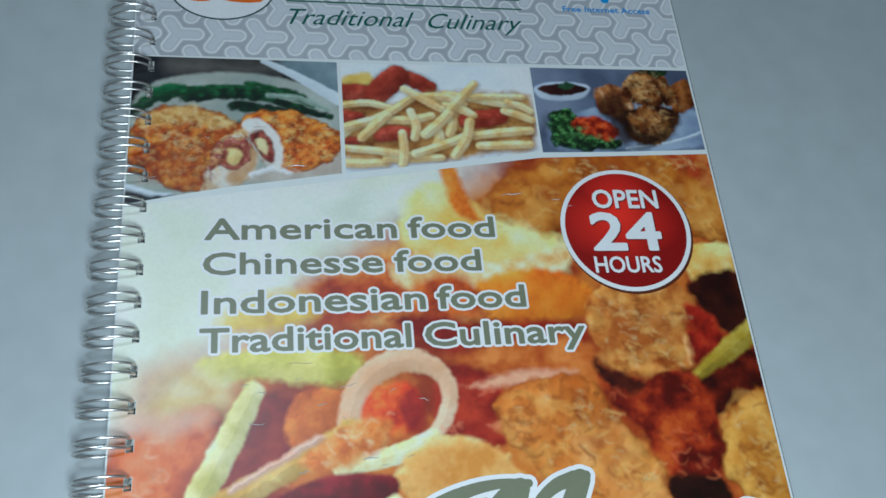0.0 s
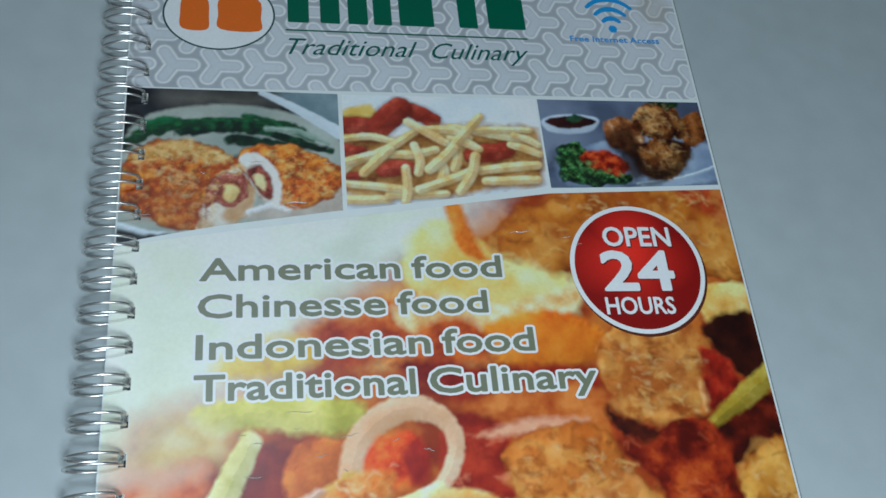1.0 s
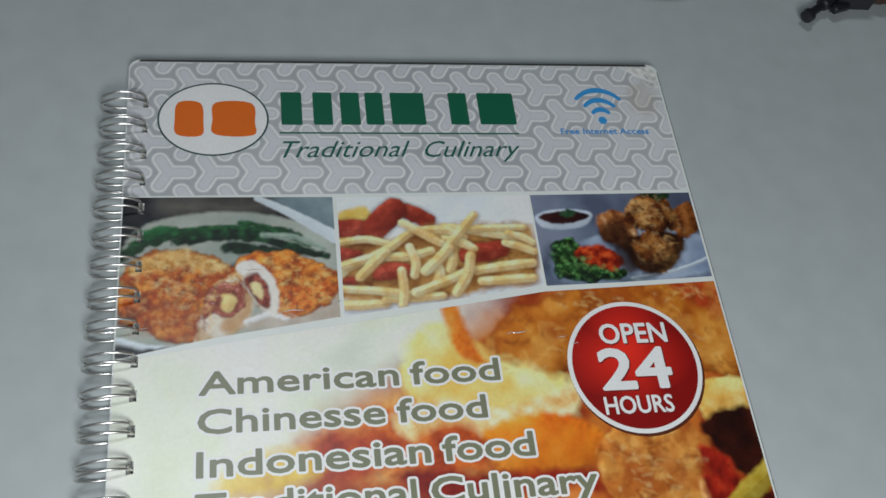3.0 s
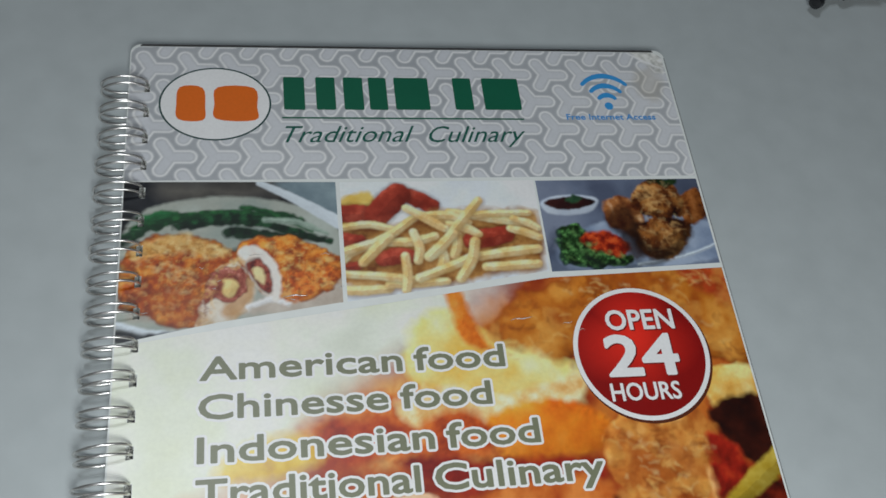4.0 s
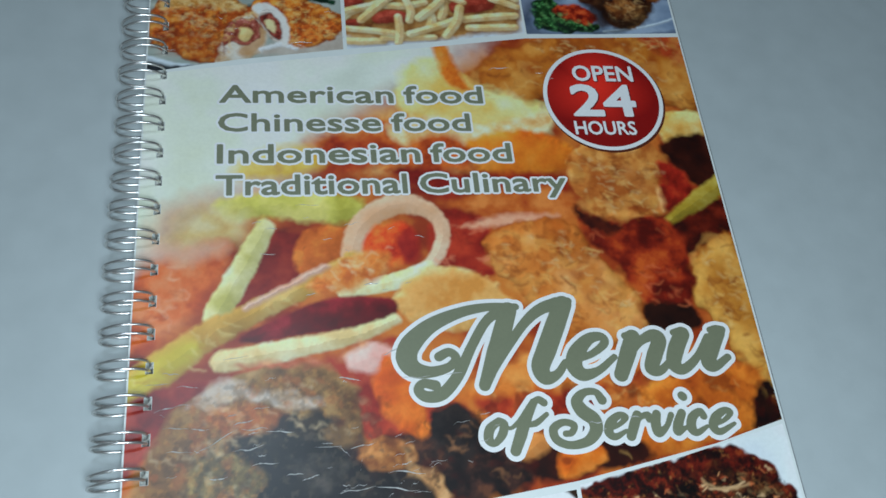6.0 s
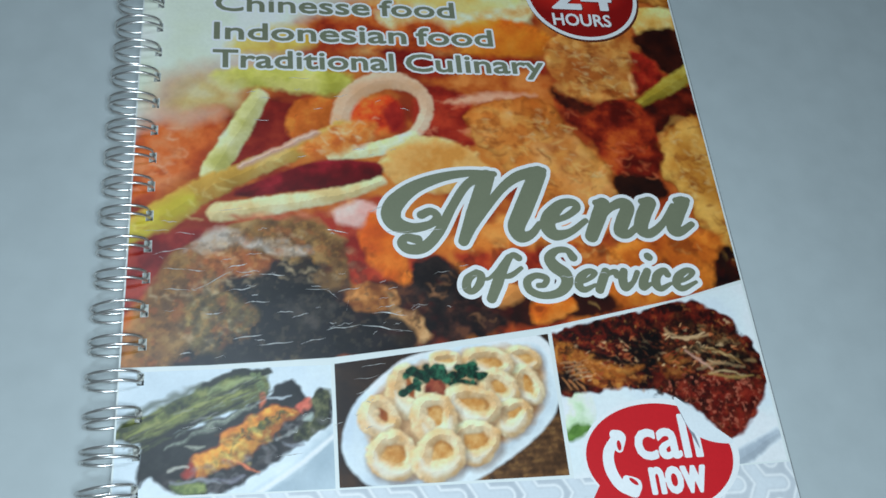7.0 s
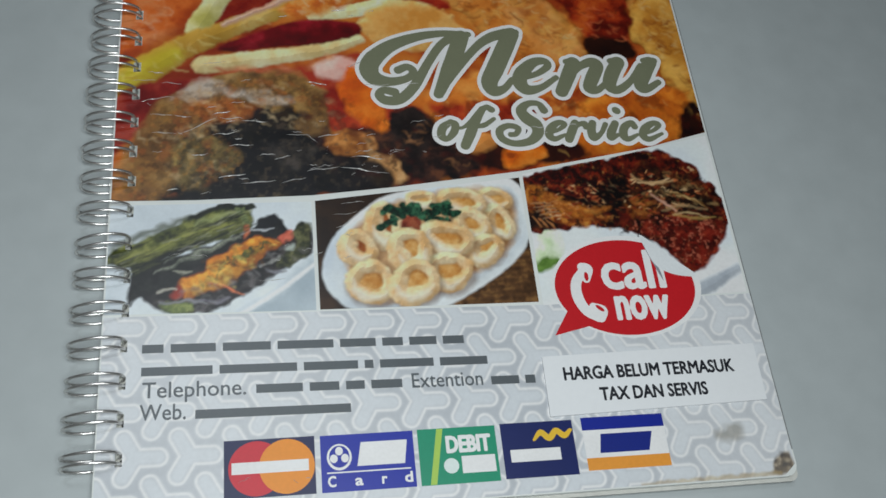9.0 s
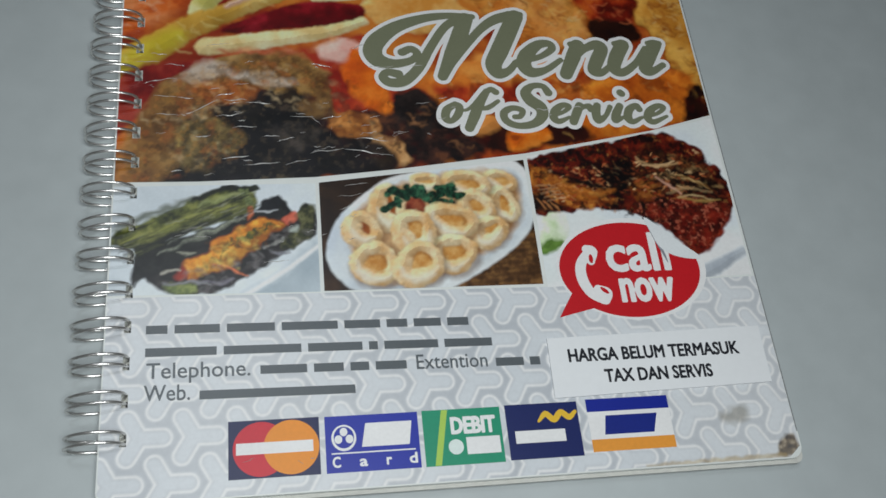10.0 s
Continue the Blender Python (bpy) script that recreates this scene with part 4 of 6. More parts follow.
stew.blob([(45.7, 101.8), (57.4, 106.6), (65.7, 101.5), (77.3, 99.7), (76.3, 90), (64.6, 87.1), (53.7, 92.1)], "a03420 b84c2c 8a2418", 5, 1, .8)
stew.blob([(0.5, 71.6), (1.2, 81.4), (7.8, 94.6), (14.2, 103.8), (23.6, 108.5), (34.8, 110.9), (46, 108.4), (52.8, 101.7), (53.6, 90.5), (50.2, 79.9), (39.2, 71.5)], "543c28 7a5c38 94764a ac8e60", 5, .6, 1.5, .3)
stew.blob([(12.8, 102.2), (20.9, 106.1), (29.1, 103.6), (26.3, 98.9), (16.9, 97.5)], "bca494 9c7c6c 7a5440", 2.5, 1, 1.2)
stew.blob([(23.6, 95.8), (30.4, 100.4), (40, 98.7), (51, 93.7), (53.1, 82.8), (49.9, 74), (30, 71.9), (16, 71), (15.9, 78.1), (23.6, 83.7)], "141214 242022 383230", 3, 1, 1.6)
stew.blob([(16, 72.4), (18.4, 80.2), (28.9, 83.5), (44.9, 81.6), (55.6, 79), (66.4, 76.4), (63.5, 73.8), (36.6, 72.8)], "1a181c 2a282c 201e22", 4, 1, 1)
stew.blob([(14.5, 83.9), (17, 89.1), (23.6, 90.4), (27.6, 86.5), (23.6, 80.7), (17.2, 79.5)], "a89058 c0a870 6a5c40", 2.5, .8, 1.2)
stew.blob([(37.4, 101.9), (45.8, 104.2), (49.8, 98.5), (45.4, 93.8), (38.6, 97.1)], "b89858 c8ac70 8a6c44", 3, 1, 1.2)
stew.blob([(0.4, 73), (1.2, 81.4), (4.2, 87.2), (10.7, 81.1), (12.2, 71.7)], "a87440 c08c50 8a5830", 4, 1, 1)
stew.blob([(55, 90.5), (65.1, 93.4), (78.2, 94.8), (87.9, 89.7), (92.5, 80.2), (72, 76.2), (55.5, 76.8)], "2c1e1c 4a3028 1c1618 6a4430", 3, 1, 1.5)
stew.blob([(52.8, 89), (56.5, 92.3), (63.5, 91.1), (64.6, 87.1), (58.8, 85), (54.6, 85.1)], "c48850 a86c3c d8a870", 3, .6, 1, .3)
stew.blob([(63, 85.6), (69.9, 83.1), (70.8, 77.8), (63.7, 76.5), (61.3, 81.1)], "b88c5c 8a6440 d0a878", 2.5, .7, 1.2)
stew.blob([(68.2, 96.6), (74.3, 99.8), (79.9, 96.4), (77.2, 85.3), (70.2, 87)], "221a1a 3c302c", 2.5, .8, 1.4)
stew.blob([(56, 106.6), (60, 112.5), (64.7, 106.5), (68.2, 96.6), (67.1, 91.8), (60.9, 95.1), (57, 100)], "d4701c e48a34 c45c18", 5, .7, .6, .3)
stew.blob([(80.6, 103), (95.9, 104.5), (111.4, 104.3), (110.2, 97.5), (94.5, 94.5), (82.8, 96.3)], "b04424 c86430 8a2c1a", 5, 1, .8)
stew.blob([(76, 101.4), (97.1, 113.2), (112.9, 113.1), (125.1, 109.5), (111.1, 102.6), (87.9, 101.2)], "d48034 c06828 e09c50", 5, 1.2, 1)
stew.blob([(123.7, 102.5), (143.9, 105.7), (153.4, 103.9), (153.6, 91.7), (139.7, 87.8), (117.1, 84.2), (119.2, 95.7)], "c47024 dc9038 a8541c", 6, .8, .8, .3)
stew.blob([(90.7, 88.1), (103.3, 92.7), (118, 89.1), (120, 83.3), (104.5, 81.4), (92.5, 80.2)], "2c1410 4a2014 3a1810", 4, .8, .8)
stew.blob([(97.7, 80.8), (99.5, 87.9), (107.3, 89.3), (109.5, 84.4), (103, 81.4)], "d87c24 e89440 c06018", 4, .6, .6, .3)
stew.blob([(87.7, 88.2), (94.2, 92), (96.6, 87.9), (90.2, 84.9)], "c88848 d8a060", 3, .6, .6, .3)
stew.blob([(151.7, 100.4), (155.9, 100.6), (156.2, 91.6), (148.2, 89.7)], "1c0e0a 34180e", 3, .8, .6)
for pts in ([(86.6, 142.8), (105.8, 149.9), (116.1, 139.3), (126.6, 123.1), (123.2, 113.7), (105.6, 114.3), (89.3, 134)], [(112.8, 167.3), (128.5, 175), (140.6, 164.8), (135, 149.5), (117.5, 149.7)], [(141.8, 135.2), (154.9, 144.3), (158.4, 106.1), (157.2, 91.1), (144.1, 119.3)], [(90.3, 198.1), (117.7, 212.5), (159.5, 215.6), (158.2, 185.1), (123.6, 195.3), (95.8, 188.9)]):
    stew.blob(pts, "8a4416 a05a20", 3, .8, .8, strong=.4, only=.58, grain=3.0)
    stew.blob(pts, "e8b868 e4ac58", 3, .8, .8, strong=.35, only=.58, grain=5.0)
for k, (pts, n) in enumerate((([(88.8, 142.4), (105.7, 148.7), (115, 139.3), (125, 123.2), (122, 115.3), (107.3, 115.8), (90.7, 133.9)], 70), ([(114.1, 167.3), (128.3, 174), (139.8, 164.8), (134.4, 150.4), (118.5, 150.6)], 60), ([(143.1, 135.2), (154.5, 142.9), (156.9, 106.2), (156.2, 92.6), (145.6, 119.3)], 45), ([(93.6, 198.2), (117.4, 210.3), (157.1, 213.3), (156.6, 187.1), (123.8, 196.4), (97.6, 189.9)], 60))):
    stew.craggy(pts, "74340e", "eec07a", n, 20 + k, 3.4, 0.55)
stew.craggy([(41.7, 131.6), (50.3, 138.2), (62, 141.3), (60.2, 134.7), (47.2, 128.6)], "b05a20", "f0d8b0", 24, 31, 3.0, 0.6)
stew.craggy([(1.1, 106.5), (17.3, 118.9), (41.7, 131.6), (29.2, 123), (9.8, 109)], "b07c2c", "ecd898", 22, 32, 4.5, 0.5)
stew.craggy([(114, 147.1), (137.8, 147.6), (141.3, 134.4), (138, 122.8), (129.4, 122.2), (122.4, 133.2)], "3c0e08", "d87c50", 40, 33, 3.0, 0.5)
stew.craggy([(77.6, 151.2), (88.1, 149.3), (88.6, 134.8), (74.8, 136)], "5c140c", "e0906c", 18, 34, 3.0, 0.5)
stew.craggy([(-0.5, 133.1), (9.9, 139.1), (20.8, 142.9), (17, 129.5), (8, 120.7), (0.4, 118)], "a03c14", "ecc0a0", 20, 35, 4.0, 0.45)
stew.craggy([(3.4, 74.3), (10.4, 94.5), (34.8, 110.1), (51.4, 101.7), (50, 76.9), (23.6, 73.5)], "1c1614", "c8b088", 110, 36, 3.0, 0.5)
stew.craggy([(56.4, 90.5), (78.1, 94), (91.1, 80.2), (56.9, 77.5)], "140e0e", "b08058", 50, 37, 3.0, 0.5)
stew.craggy([(80.5, 102.2), (111.2, 103.5), (151.5, 103), (152, 91.7), (117.2, 85), (88.5, 94.6)], "7a2c10", "f0b870", 50, 38, 3.5, 0.45)
stew.blob([(2.2, 72.9), (10.4, 94.5), (34.8, 110.9), (54.2, 101.7), (64.2, 82.5), (49.9, 74), (23.6, 72.1)], "b8a078 c8b48c", 2, .8, .8, strong=.35, only=.6, grain=3)
stew.blob([(2.2, 72.9), (10.4, 94.5), (34.8, 110.9), (54.2, 101.7), (64.2, 82.5), (49.9, 74), (23.6, 72.1)], "3a2e26 2c2420", 2, .8, .8, strong=.45, only=.55, grain=3.0)
stew.blob([(3.7, 72.1), (4.8, 85.3), (6.6, 91.4), (11.3, 100.8), (16.6, 104.9), (27.6, 108.7), (41.9, 110.4), (48.4, 107.1), (50.9, 100.7), (52.7, 92.5), (47.2, 95.8), (41.6, 99.9), (34.6, 99.1), (27.7, 95.9), (22.3, 94.4), (15.6, 91.3), (13.2, 85.2), (14.6, 74)], "6c4c28 8c6a3c a48250 7a5834", 4, .9, 1.6, .2, strong=.9)
stew.blob([(15.3, 104), (19.3, 107.3), (24.9, 107.7), (30.5, 104.9), (38.9, 103.7), (44.5, 100.4), (36, 100.4), (29.1, 103.2), (22.2, 102.1), (18.1, 100.5)], "c4b09c b09880 d0c4b8", 2.5, .8, 1.2, strong=.8)
stew.blob([(18.4, 100.8), (29.1, 101.4), (36, 99.1), (33.2, 96.2), (25, 94.7), (19.5, 96.6)], "a8622c b8743c 8a4820", 3, .9, 1, strong=.85)
stew.blob([(24.3, 94), (30.5, 95.9), (36, 99.1), (47.3, 98.4), (51.3, 92.5), (57.9, 84.5), (66.2, 81.2), (66.5, 75.8), (46.5, 73.7), (14.9, 72.4), (12.3, 74.8), (17.3, 79.1), (25.1, 80.4), (25.1, 87.3)], "0c0c10 16161a 222024", 4, .8, 1.4, strong=.95)
stew.blob([(15.7, 88.2), (22.4, 89.7), (30.5, 84.9), (29.1, 79.6), (25.1, 79.7), (24.5, 76.7), (18.7, 75.4), (16, 79.9), (17.9, 82.1)], "74623c 5e5034 8c7a50 463c2c", 2.2, .9, 1.8, .2, strong=.8)
stew.blob([(45.1, 95.8), (49.4, 97.7), (52.7, 93.3), (51.2, 90.6), (45.6, 91.8)], "7a5c38 94744a", 2.5, .7, 1.2, strong=.85)
stew.blob([(37.2, 86.1), (44.2, 89.4), (48.9, 85.9), (46.7, 81.6), (39.9, 81.7)], "4a4440 6a6058 2a2624", 1.8, .8, 1.4, strong=.7)
stew.blob([(50.6, 89.3), (55.5, 92.2), (61.2, 91.6), (63, 86.8), (59.3, 84.5), (54.5, 84.9)], "b07840 c89054 8a5428", 2.5, .6, 1.2, .3)
stew.craggy([(5.9, 75), (6.7, 89.8), (16.6, 104), (41.8, 109.4), (51.4, 95.8), (41.6, 99.4), (27.7, 96.2), (14.4, 89.7)], "4a3018", "dcc49c", 120, 51, 2.4, 0.45)
stew.craggy([(16.4, 87.4), (29.1, 84.9), (29.1, 79.6), (18.7, 75.8)], "2c2418", "c8b890", 45, 52, 1.8, 0.5)
stew.craggy([(27.7, 94.3), (47.2, 97.4), (64.7, 79.7), (46.5, 75.5), (17.4, 74)], "000002", "5c5654", 60, 53, 2.2, 0.4)
CRUST = [(4.2, 72.8), (5.2, 88.3), (11.3, 100.5), (17.3, 104.9), (27.6, 108.2), (41.9, 109.9), (48.4, 107.1), (52.2, 94.1), (41.6, 99.1), (27.7, 95.6), (22.3, 94), (30.5, 84.9), (29.1, 79.6), (18.7, 75.8), (14.6, 74)]
stew.blob(CRUST, "b8843c c89858", 2, .8, .8, strong=.3, only=.56, grain=1.1)
stew.blob(CRUST, "2a1a0c 1c120a", 2, .8, .8, strong=.32, only=.56, grain=1.4)
stew.blob(CRUST, "c8743c b05c2c", 2, .8, .8, strong=.25, only=.6, grain=2.6)
stew.blob([(25, 92.8), (36, 98.3), (50.1, 97.4), (66.2, 81.2), (64.5, 76.6), (38.4, 74.2), (17.4, 73.5)], "4c443c 685848", 2, .8, .8, strong=.5, only=.62, grain=1.2)
stew.blob([(65.8, 95.7), (76.3, 98.9), (87.5, 92.2), (89.5, 84), (74.6, 79.5), (66.3, 82.8)], "120a0a 1c1010", 2, .8, 1, strong=.6, only=.5, grain=1.8)
stew.craggy([(89.4, 142.2), (97.3, 147.6), (110.2, 147), (116.3, 140.8), (125.3, 128.8), (124.9, 120.6), (107.3, 123.1), (94.3, 128)], "8a4a1c", "f0d09c", 70, 61, 1.8, 0.4)
stew.craggy([(116.4, 171.4), (133.8, 174.4), (141.8, 164.2), (136.9, 149.9), (120.8, 147.6), (113.2, 159)], "8a4a1c", "f0d09c", 60, 62, 1.8, 0.4)
stew.craggy([(145.4, 139.2), (153.8, 147.8), (155.5, 127), (154.2, 117.4), (143.6, 120.8)], "8a4a1c", "f0d09c", 30, 63, 1.8, 0.4)
stew.craggy([(93.2, 205.4), (106.8, 210.7), (123.2, 210.5), (153.4, 210), (153.1, 194.9), (145.3, 204.4), (111.8, 201.3)], "8a4a1c", "f0d09c", 60, 64, 1.8, 0.4)
stew.blob([(45.7, 101.8), (95.9, 104.5), (151.7, 103.9), (153.6, 91.7), (108, 84.5), (72, 76.2), (55.9, 82.8)], "5a1810 3a100c", 3, 1, .8, strong=.5, only=.62, grain=4)
stew.object("picture", 0.05, cover, "large printed picture of stir-fried chicken with vegetables")

# picture with the fish in leaves
leaf = Picture(0.4, 47.4, [(-0.4, 43.2), (46.9, 42.6)], [(-0.7, 71.2), (47.3, 71.5)], 0.25, "d2d9de dde2e6 c8d0d6", 16)
leaf.blob([(30, 41.7), (39.1, 47.6), (47.2, 56.2), (47.9, 41.6)], "a8b4bc bcc6cc", 8, 1.5, .3)
leaf.stick([(29.8, 42), (39.1, 47.9), (47.4, 54.4)], [.5, .5, .5], "e8ecee", 4, .4, .1, 0)
leaf.blob([(5.7, 45.6), (6, 49.8), (8.9, 52.6), (17.3, 57.7), (26.3, 60.9), (32.9, 63.8), (35.6, 67.2), (39.1, 67.4), (42.2, 63.6), (45.7, 65.1), (47, 62.6), (46.8, 58), (41.9, 54.6), (36.6, 51.3), (31.3, 47.6), (26.3, 44.9), (21.3, 42.8), (13.8, 43.4), (9.1, 46.6), (7.1, 47.2)], "121214 201e1e 322e2e", 1.8, .4, .8)
GREENS = "2c3018 4a5028 686c38 84864c"
leaf.blob([(-0.7, 55.7), (0.9, 58.9), (5.8, 61), (12.1, 64.6), (18.4, 67.5), (21, 69.3), (26.3, 70.8), (33, 71), (32.7, 68.8), (33.2, 65.4), (30.2, 63), (23.7, 60.6), (17.3, 58.5), (11, 56.4), (6.1, 54.7), (1.7, 55.1)], GREENS, 2.4, .4, .7, .3)
leaf.blob([(0.9, 59.6), (8.3, 62.4), (15.9, 65.7), (19.1, 67.5), (17.1, 67.8), (10.8, 65.2), (3.9, 62.1)], "6c7060 545a48", 2, .6, .6, strong=.8)
leaf.stick([(2.3, 56.7), (9.7, 58.7), (18.5, 62.9), (28.9, 65.5)], [.5, .9, 1.0, .5], "8c9048 a0a05c", 2, .6, .5, .1, strong=.8)
leaf.stick([(19.8, 65.6), (26.3, 68.1), (31.6, 69.1)], [.5, 1.0, .7], "98a06c b0b484", 2, .6, .6, .1, strong=.7)
leaf.stick([(18.5, 67.2), (25, 70.2), (33.2, 70.5)], [.5, .6, .8], "1c2014 2c3020", 2, .3, .6, 0)
leaf.stick([(30.3, 69.6), (31.6, 67.3), (32.3, 64.8)], [.8, 1.0, .5], "3a4420 98a470", 1.2, .3, .6, 0)
leaf.blob([(5.4, 54.4), (11, 56), (17.3, 58.2), (23.7, 60.3), (30.2, 62.7), (35.6, 67.2), (38.5, 67.7), (39.5, 65.2), (38.1, 61.9), (31.5, 60.8), (26.3, 58.5), (22.4, 55.7), (18.6, 52.9), (14.9, 49.8), (10, 48.3), (6.3, 47), (5.5, 44.8), (5.8, 48.7)], "0c0e0e 1c1e1c 2c2c2a", 1.6, .4, .9)
leaf.blob([(33.5, 63.8), (35.6, 66.9), (38, 67.8), (39.3, 67.1), (38.7, 64.6), (36.8, 62.8)], "0a0c10 1a1e24", 1.5, .4, .8)
leaf.blob([(9, 47.2), (13.8, 45.6), (21.2, 45.9), (27.5, 48), (32.7, 51.4), (38, 56.5), (42.1, 60.1), (45.6, 65.1), (47, 63.5), (46.8, 58), (41.9, 54.6), (36.6, 51.3), (31.3, 47.6), (26.3, 44.9), (21.3, 42.8), (13.8, 43.4), (10.1, 45.2)], "1a1618 302a2c 4c4644", 1.8, .4, .8, .3)
leaf.blob([(42.2, 63.6), (45.6, 66.1), (47, 62.3), (46.2, 57.7), (41.9, 54.6), (39.2, 54.3), (40, 57.2), (42.7, 60.1)], "3c4028 5c5c3c 747450 242618", 1.4, .4, 1.0)
leaf.blob([(11.9, 45.1), (16.2, 46), (20, 45.4), (18.8, 43.5), (14.4, 43.4)], "5c6838 748048 98a060", 1.6, .5, .7)
leaf.blob([(16.4, 48.6), (17.2, 51.2), (19.3, 52.6), (21.8, 53.9), (23.1, 56.1), (26.3, 58.1), (28.9, 59.7), (31.5, 61.4), (35.5, 61.9), (39.4, 61.3), (40.5, 60), (38, 58.6), (35.6, 55.8), (32.7, 54.1), (30.1, 52), (27.5, 49.1), (23.7, 47.8), (20, 46.8), (17.5, 46.9)], "b06818 c88a2c dca440", 2.0, .4, .8, .35, "9c5418", 1.0)
leaf.blob([(14.9, 48.7), (16.7, 50.1), (17.4, 48.3), (17, 46.6), (15.2, 46.7)], "8a2818 b04424", 1.6, .5, .6)
leaf.blob([(30.8, 64.5), (32.1, 65.1), (32.3, 62.6), (31.3, 61.7)], "b05838 cc7c54", 1.6, .4, .5)
leaf.blob([(39.4, 61.9), (41.1, 63.4), (42.7, 63.6), (42.1, 61.8), (40.5, 60)], "b84830 d07860", 1.6, .4, .6)
leaf.blob([(40.7, 59.4), (42.6, 60), (42.8, 58.7), (40.9, 58.5)], "b0b8b0", 2, .4, .4)
herb = random.Random(12)
for k in range(70):
    u, v = herb.uniform(0, 1), herb.gauss(0, 0.5)
    x, y = 25.5 + 10.5 * u + 1.2 * v, 54.6 + 5.0 * u + 1.7 * v
    a, d = herb.uniform(-0.6, 1.6), herb.uniform(0.5, 1.6)
    leaf.stick([(x, y), (x + d * 0.5 * math.cos(a), y + d * 0.6 * math.sin(a) + 0.2), (x + d * math.cos(a), y + d * math.sin(a))], [0.1, herb.uniform(0.15, 0.4), 0.1], herb.choice(("2c3418", "4c5824", "5c6830", "3a3a18", "847c30")), 2, 0.25, 0.4, 0, strong=0.8)
leaf.stick([(22.7, 52.2), (24.4, 51.3), (25, 52.4)], [.1, .3, .1], "6a4a14", 2, .3, .3, 0)
leaf.stick([(23.2, 50.4), (26.3, 49.7), (28.5, 48.2), (30.8, 47.3)], [.15, .3, .3, .15], "dc8458", 2, .25, .3, 0)
leaf.stick([(15.9, 48.9), (14.9, 49.3), (11.8, 48.5)], [.15, .3, .3], "b8b4a8", 2, .3, .3, 0)
leaf.stick([(15.1, 53.6), (17.4, 53.1), (19.3, 53.4)], [.1, .25, .1], "a8a898", 2, .3, .3, 0)
leaf.stick([(10.8, 53.1), (16.1, 55.6), (21.1, 58.1), (26.3, 60.3), (30.2, 62.1)], [.2, .5, .7, .5, .2], "74786c 989c8c 44483c", 1.6, .3, .6, .2)
leaf.stick([(13.5, 55.9), (17.3, 59.1), (19.8, 60.2)], [.2, .6, .2], "888c80 5c6058", 1.4, .3, .6, .2)
leaf.stick([(7.3, 55.5), (13.5, 57.7), (19.8, 60.5), (27.6, 63.3)], [.3, .7, .5, .2], "141612 2a2c24", 1.6, .3, .6, 0)
leaf.stick([(33.1, 64.1), (35.5, 63.8), (38.2, 64.3)], [.1, .22, .1], "c8ccd0", 2, .25, .2, 0)
leaf.stick([(35.1, 54.5), (38, 55.9), (39.3, 56.7)], [.2, .5, .2], "a8a8a4 787874", 2, .3, .4, 0)
leaf.stick([(36, 53.5), (38.5, 52.6), (40.8, 53.1)], [.2, .5, .2], "7c7c84 a0a0a4", 1.6, .3, .4, 0)
leaf.stick([(21.2, 46.2), (25, 45.8), (27.5, 46.6)], [.2, .6, .2], "6c6874 8c8894", 1.4, .3, .5, 0)
leaf.stick([(12.5, 45.7), (18.7, 46), (22.5, 45.3)], [.2, .4, .2], "8c8c90", 1.6, .3, .4, 0)
streak = random.Random(3)
for k in range(120):
    s, u = streak.uniform(0.0, 0.72), streak.uniform(-1, 1)
    x, y = 2 + 38 * s, 54.5 + 13.5 * s + 4.2 * u
    long = streak.uniform(2.0, 6.0)
    if u < -0.5 and s > 0.25:
        continue
    leaf.stick([(x, y), (x + long * 0.5, y + long * 0.2), (x + long, y + long * 0.42)], [0.1, streak.uniform(0.1, 0.32), 0.1], streak.choice(("121410", "1a1c16", "24281c", "8c8e60", "6a6e40", "9c9c90", "3c4028", "50542c")), 2, 0.25, 0.4, 0, strong=0.6)
leaf.craggy([(17.4, 48.3), (23.1, 55.4), (31.5, 60.8), (39.4, 60.9), (35.4, 55.8), (27.5, 49.4), (20, 47.1)], "7a4c14", "f0cc70", 110, 49, 1.5, 0.6)
leaf.craggy([(10.1, 45.7), (21.2, 43.7), (31.4, 47.9), (46, 58.5), (46.2, 63.6), (42.1, 60.1), (32.7, 50.7), (21.2, 45.6)], "0c0a0c", "8c8888", 70, 50, 2.2, 0.55)
leaf.object("picture", 0.05, cover, "printed picture of spiced fish grilled in leaves")

# picture with the squid rings
squid = Picture(48.3, 100.9, [(48, 42.7), (100.4, 42.7)], [(48.4, 71.7), (101.6, 77.8)], 0.25, "3c2a1c 523a26 2c1e16", 5)
squid.blob([(77, 40.5), (103.1, 57.9), (101.7, 39.6)], "6a4c30 8a6840 4a3420", 1.6, .5, .2)
for k in range(9):
    y = 43.5 + 1.5 * k
    squid.stick([(84 + k, y), (92, y + 0.5), (101, y + 1.0)], [0.25, 0.3, 0.25], "3c2818 5a4028", 2, 0.4, 0.3, 0, strong=0.7)
PLATE = [(49.2, 53.2), (50.5, 57.9), (53.2, 62.8), (59.5, 68.6), (66.1, 72.9), (79.2, 75.8), (94.2, 78.2), (100.6, 75.3), (101.9, 66.8), (100.1, 58), (92.3, 50.4), (80.3, 43.3), (73, 41.5), (57.1, 42.1), (52, 45.4), (49.7, 49)]
squid.blob(PLATE, "c4ccd4 dce2e6 e4e8ea", 14, .35, .1, .12)
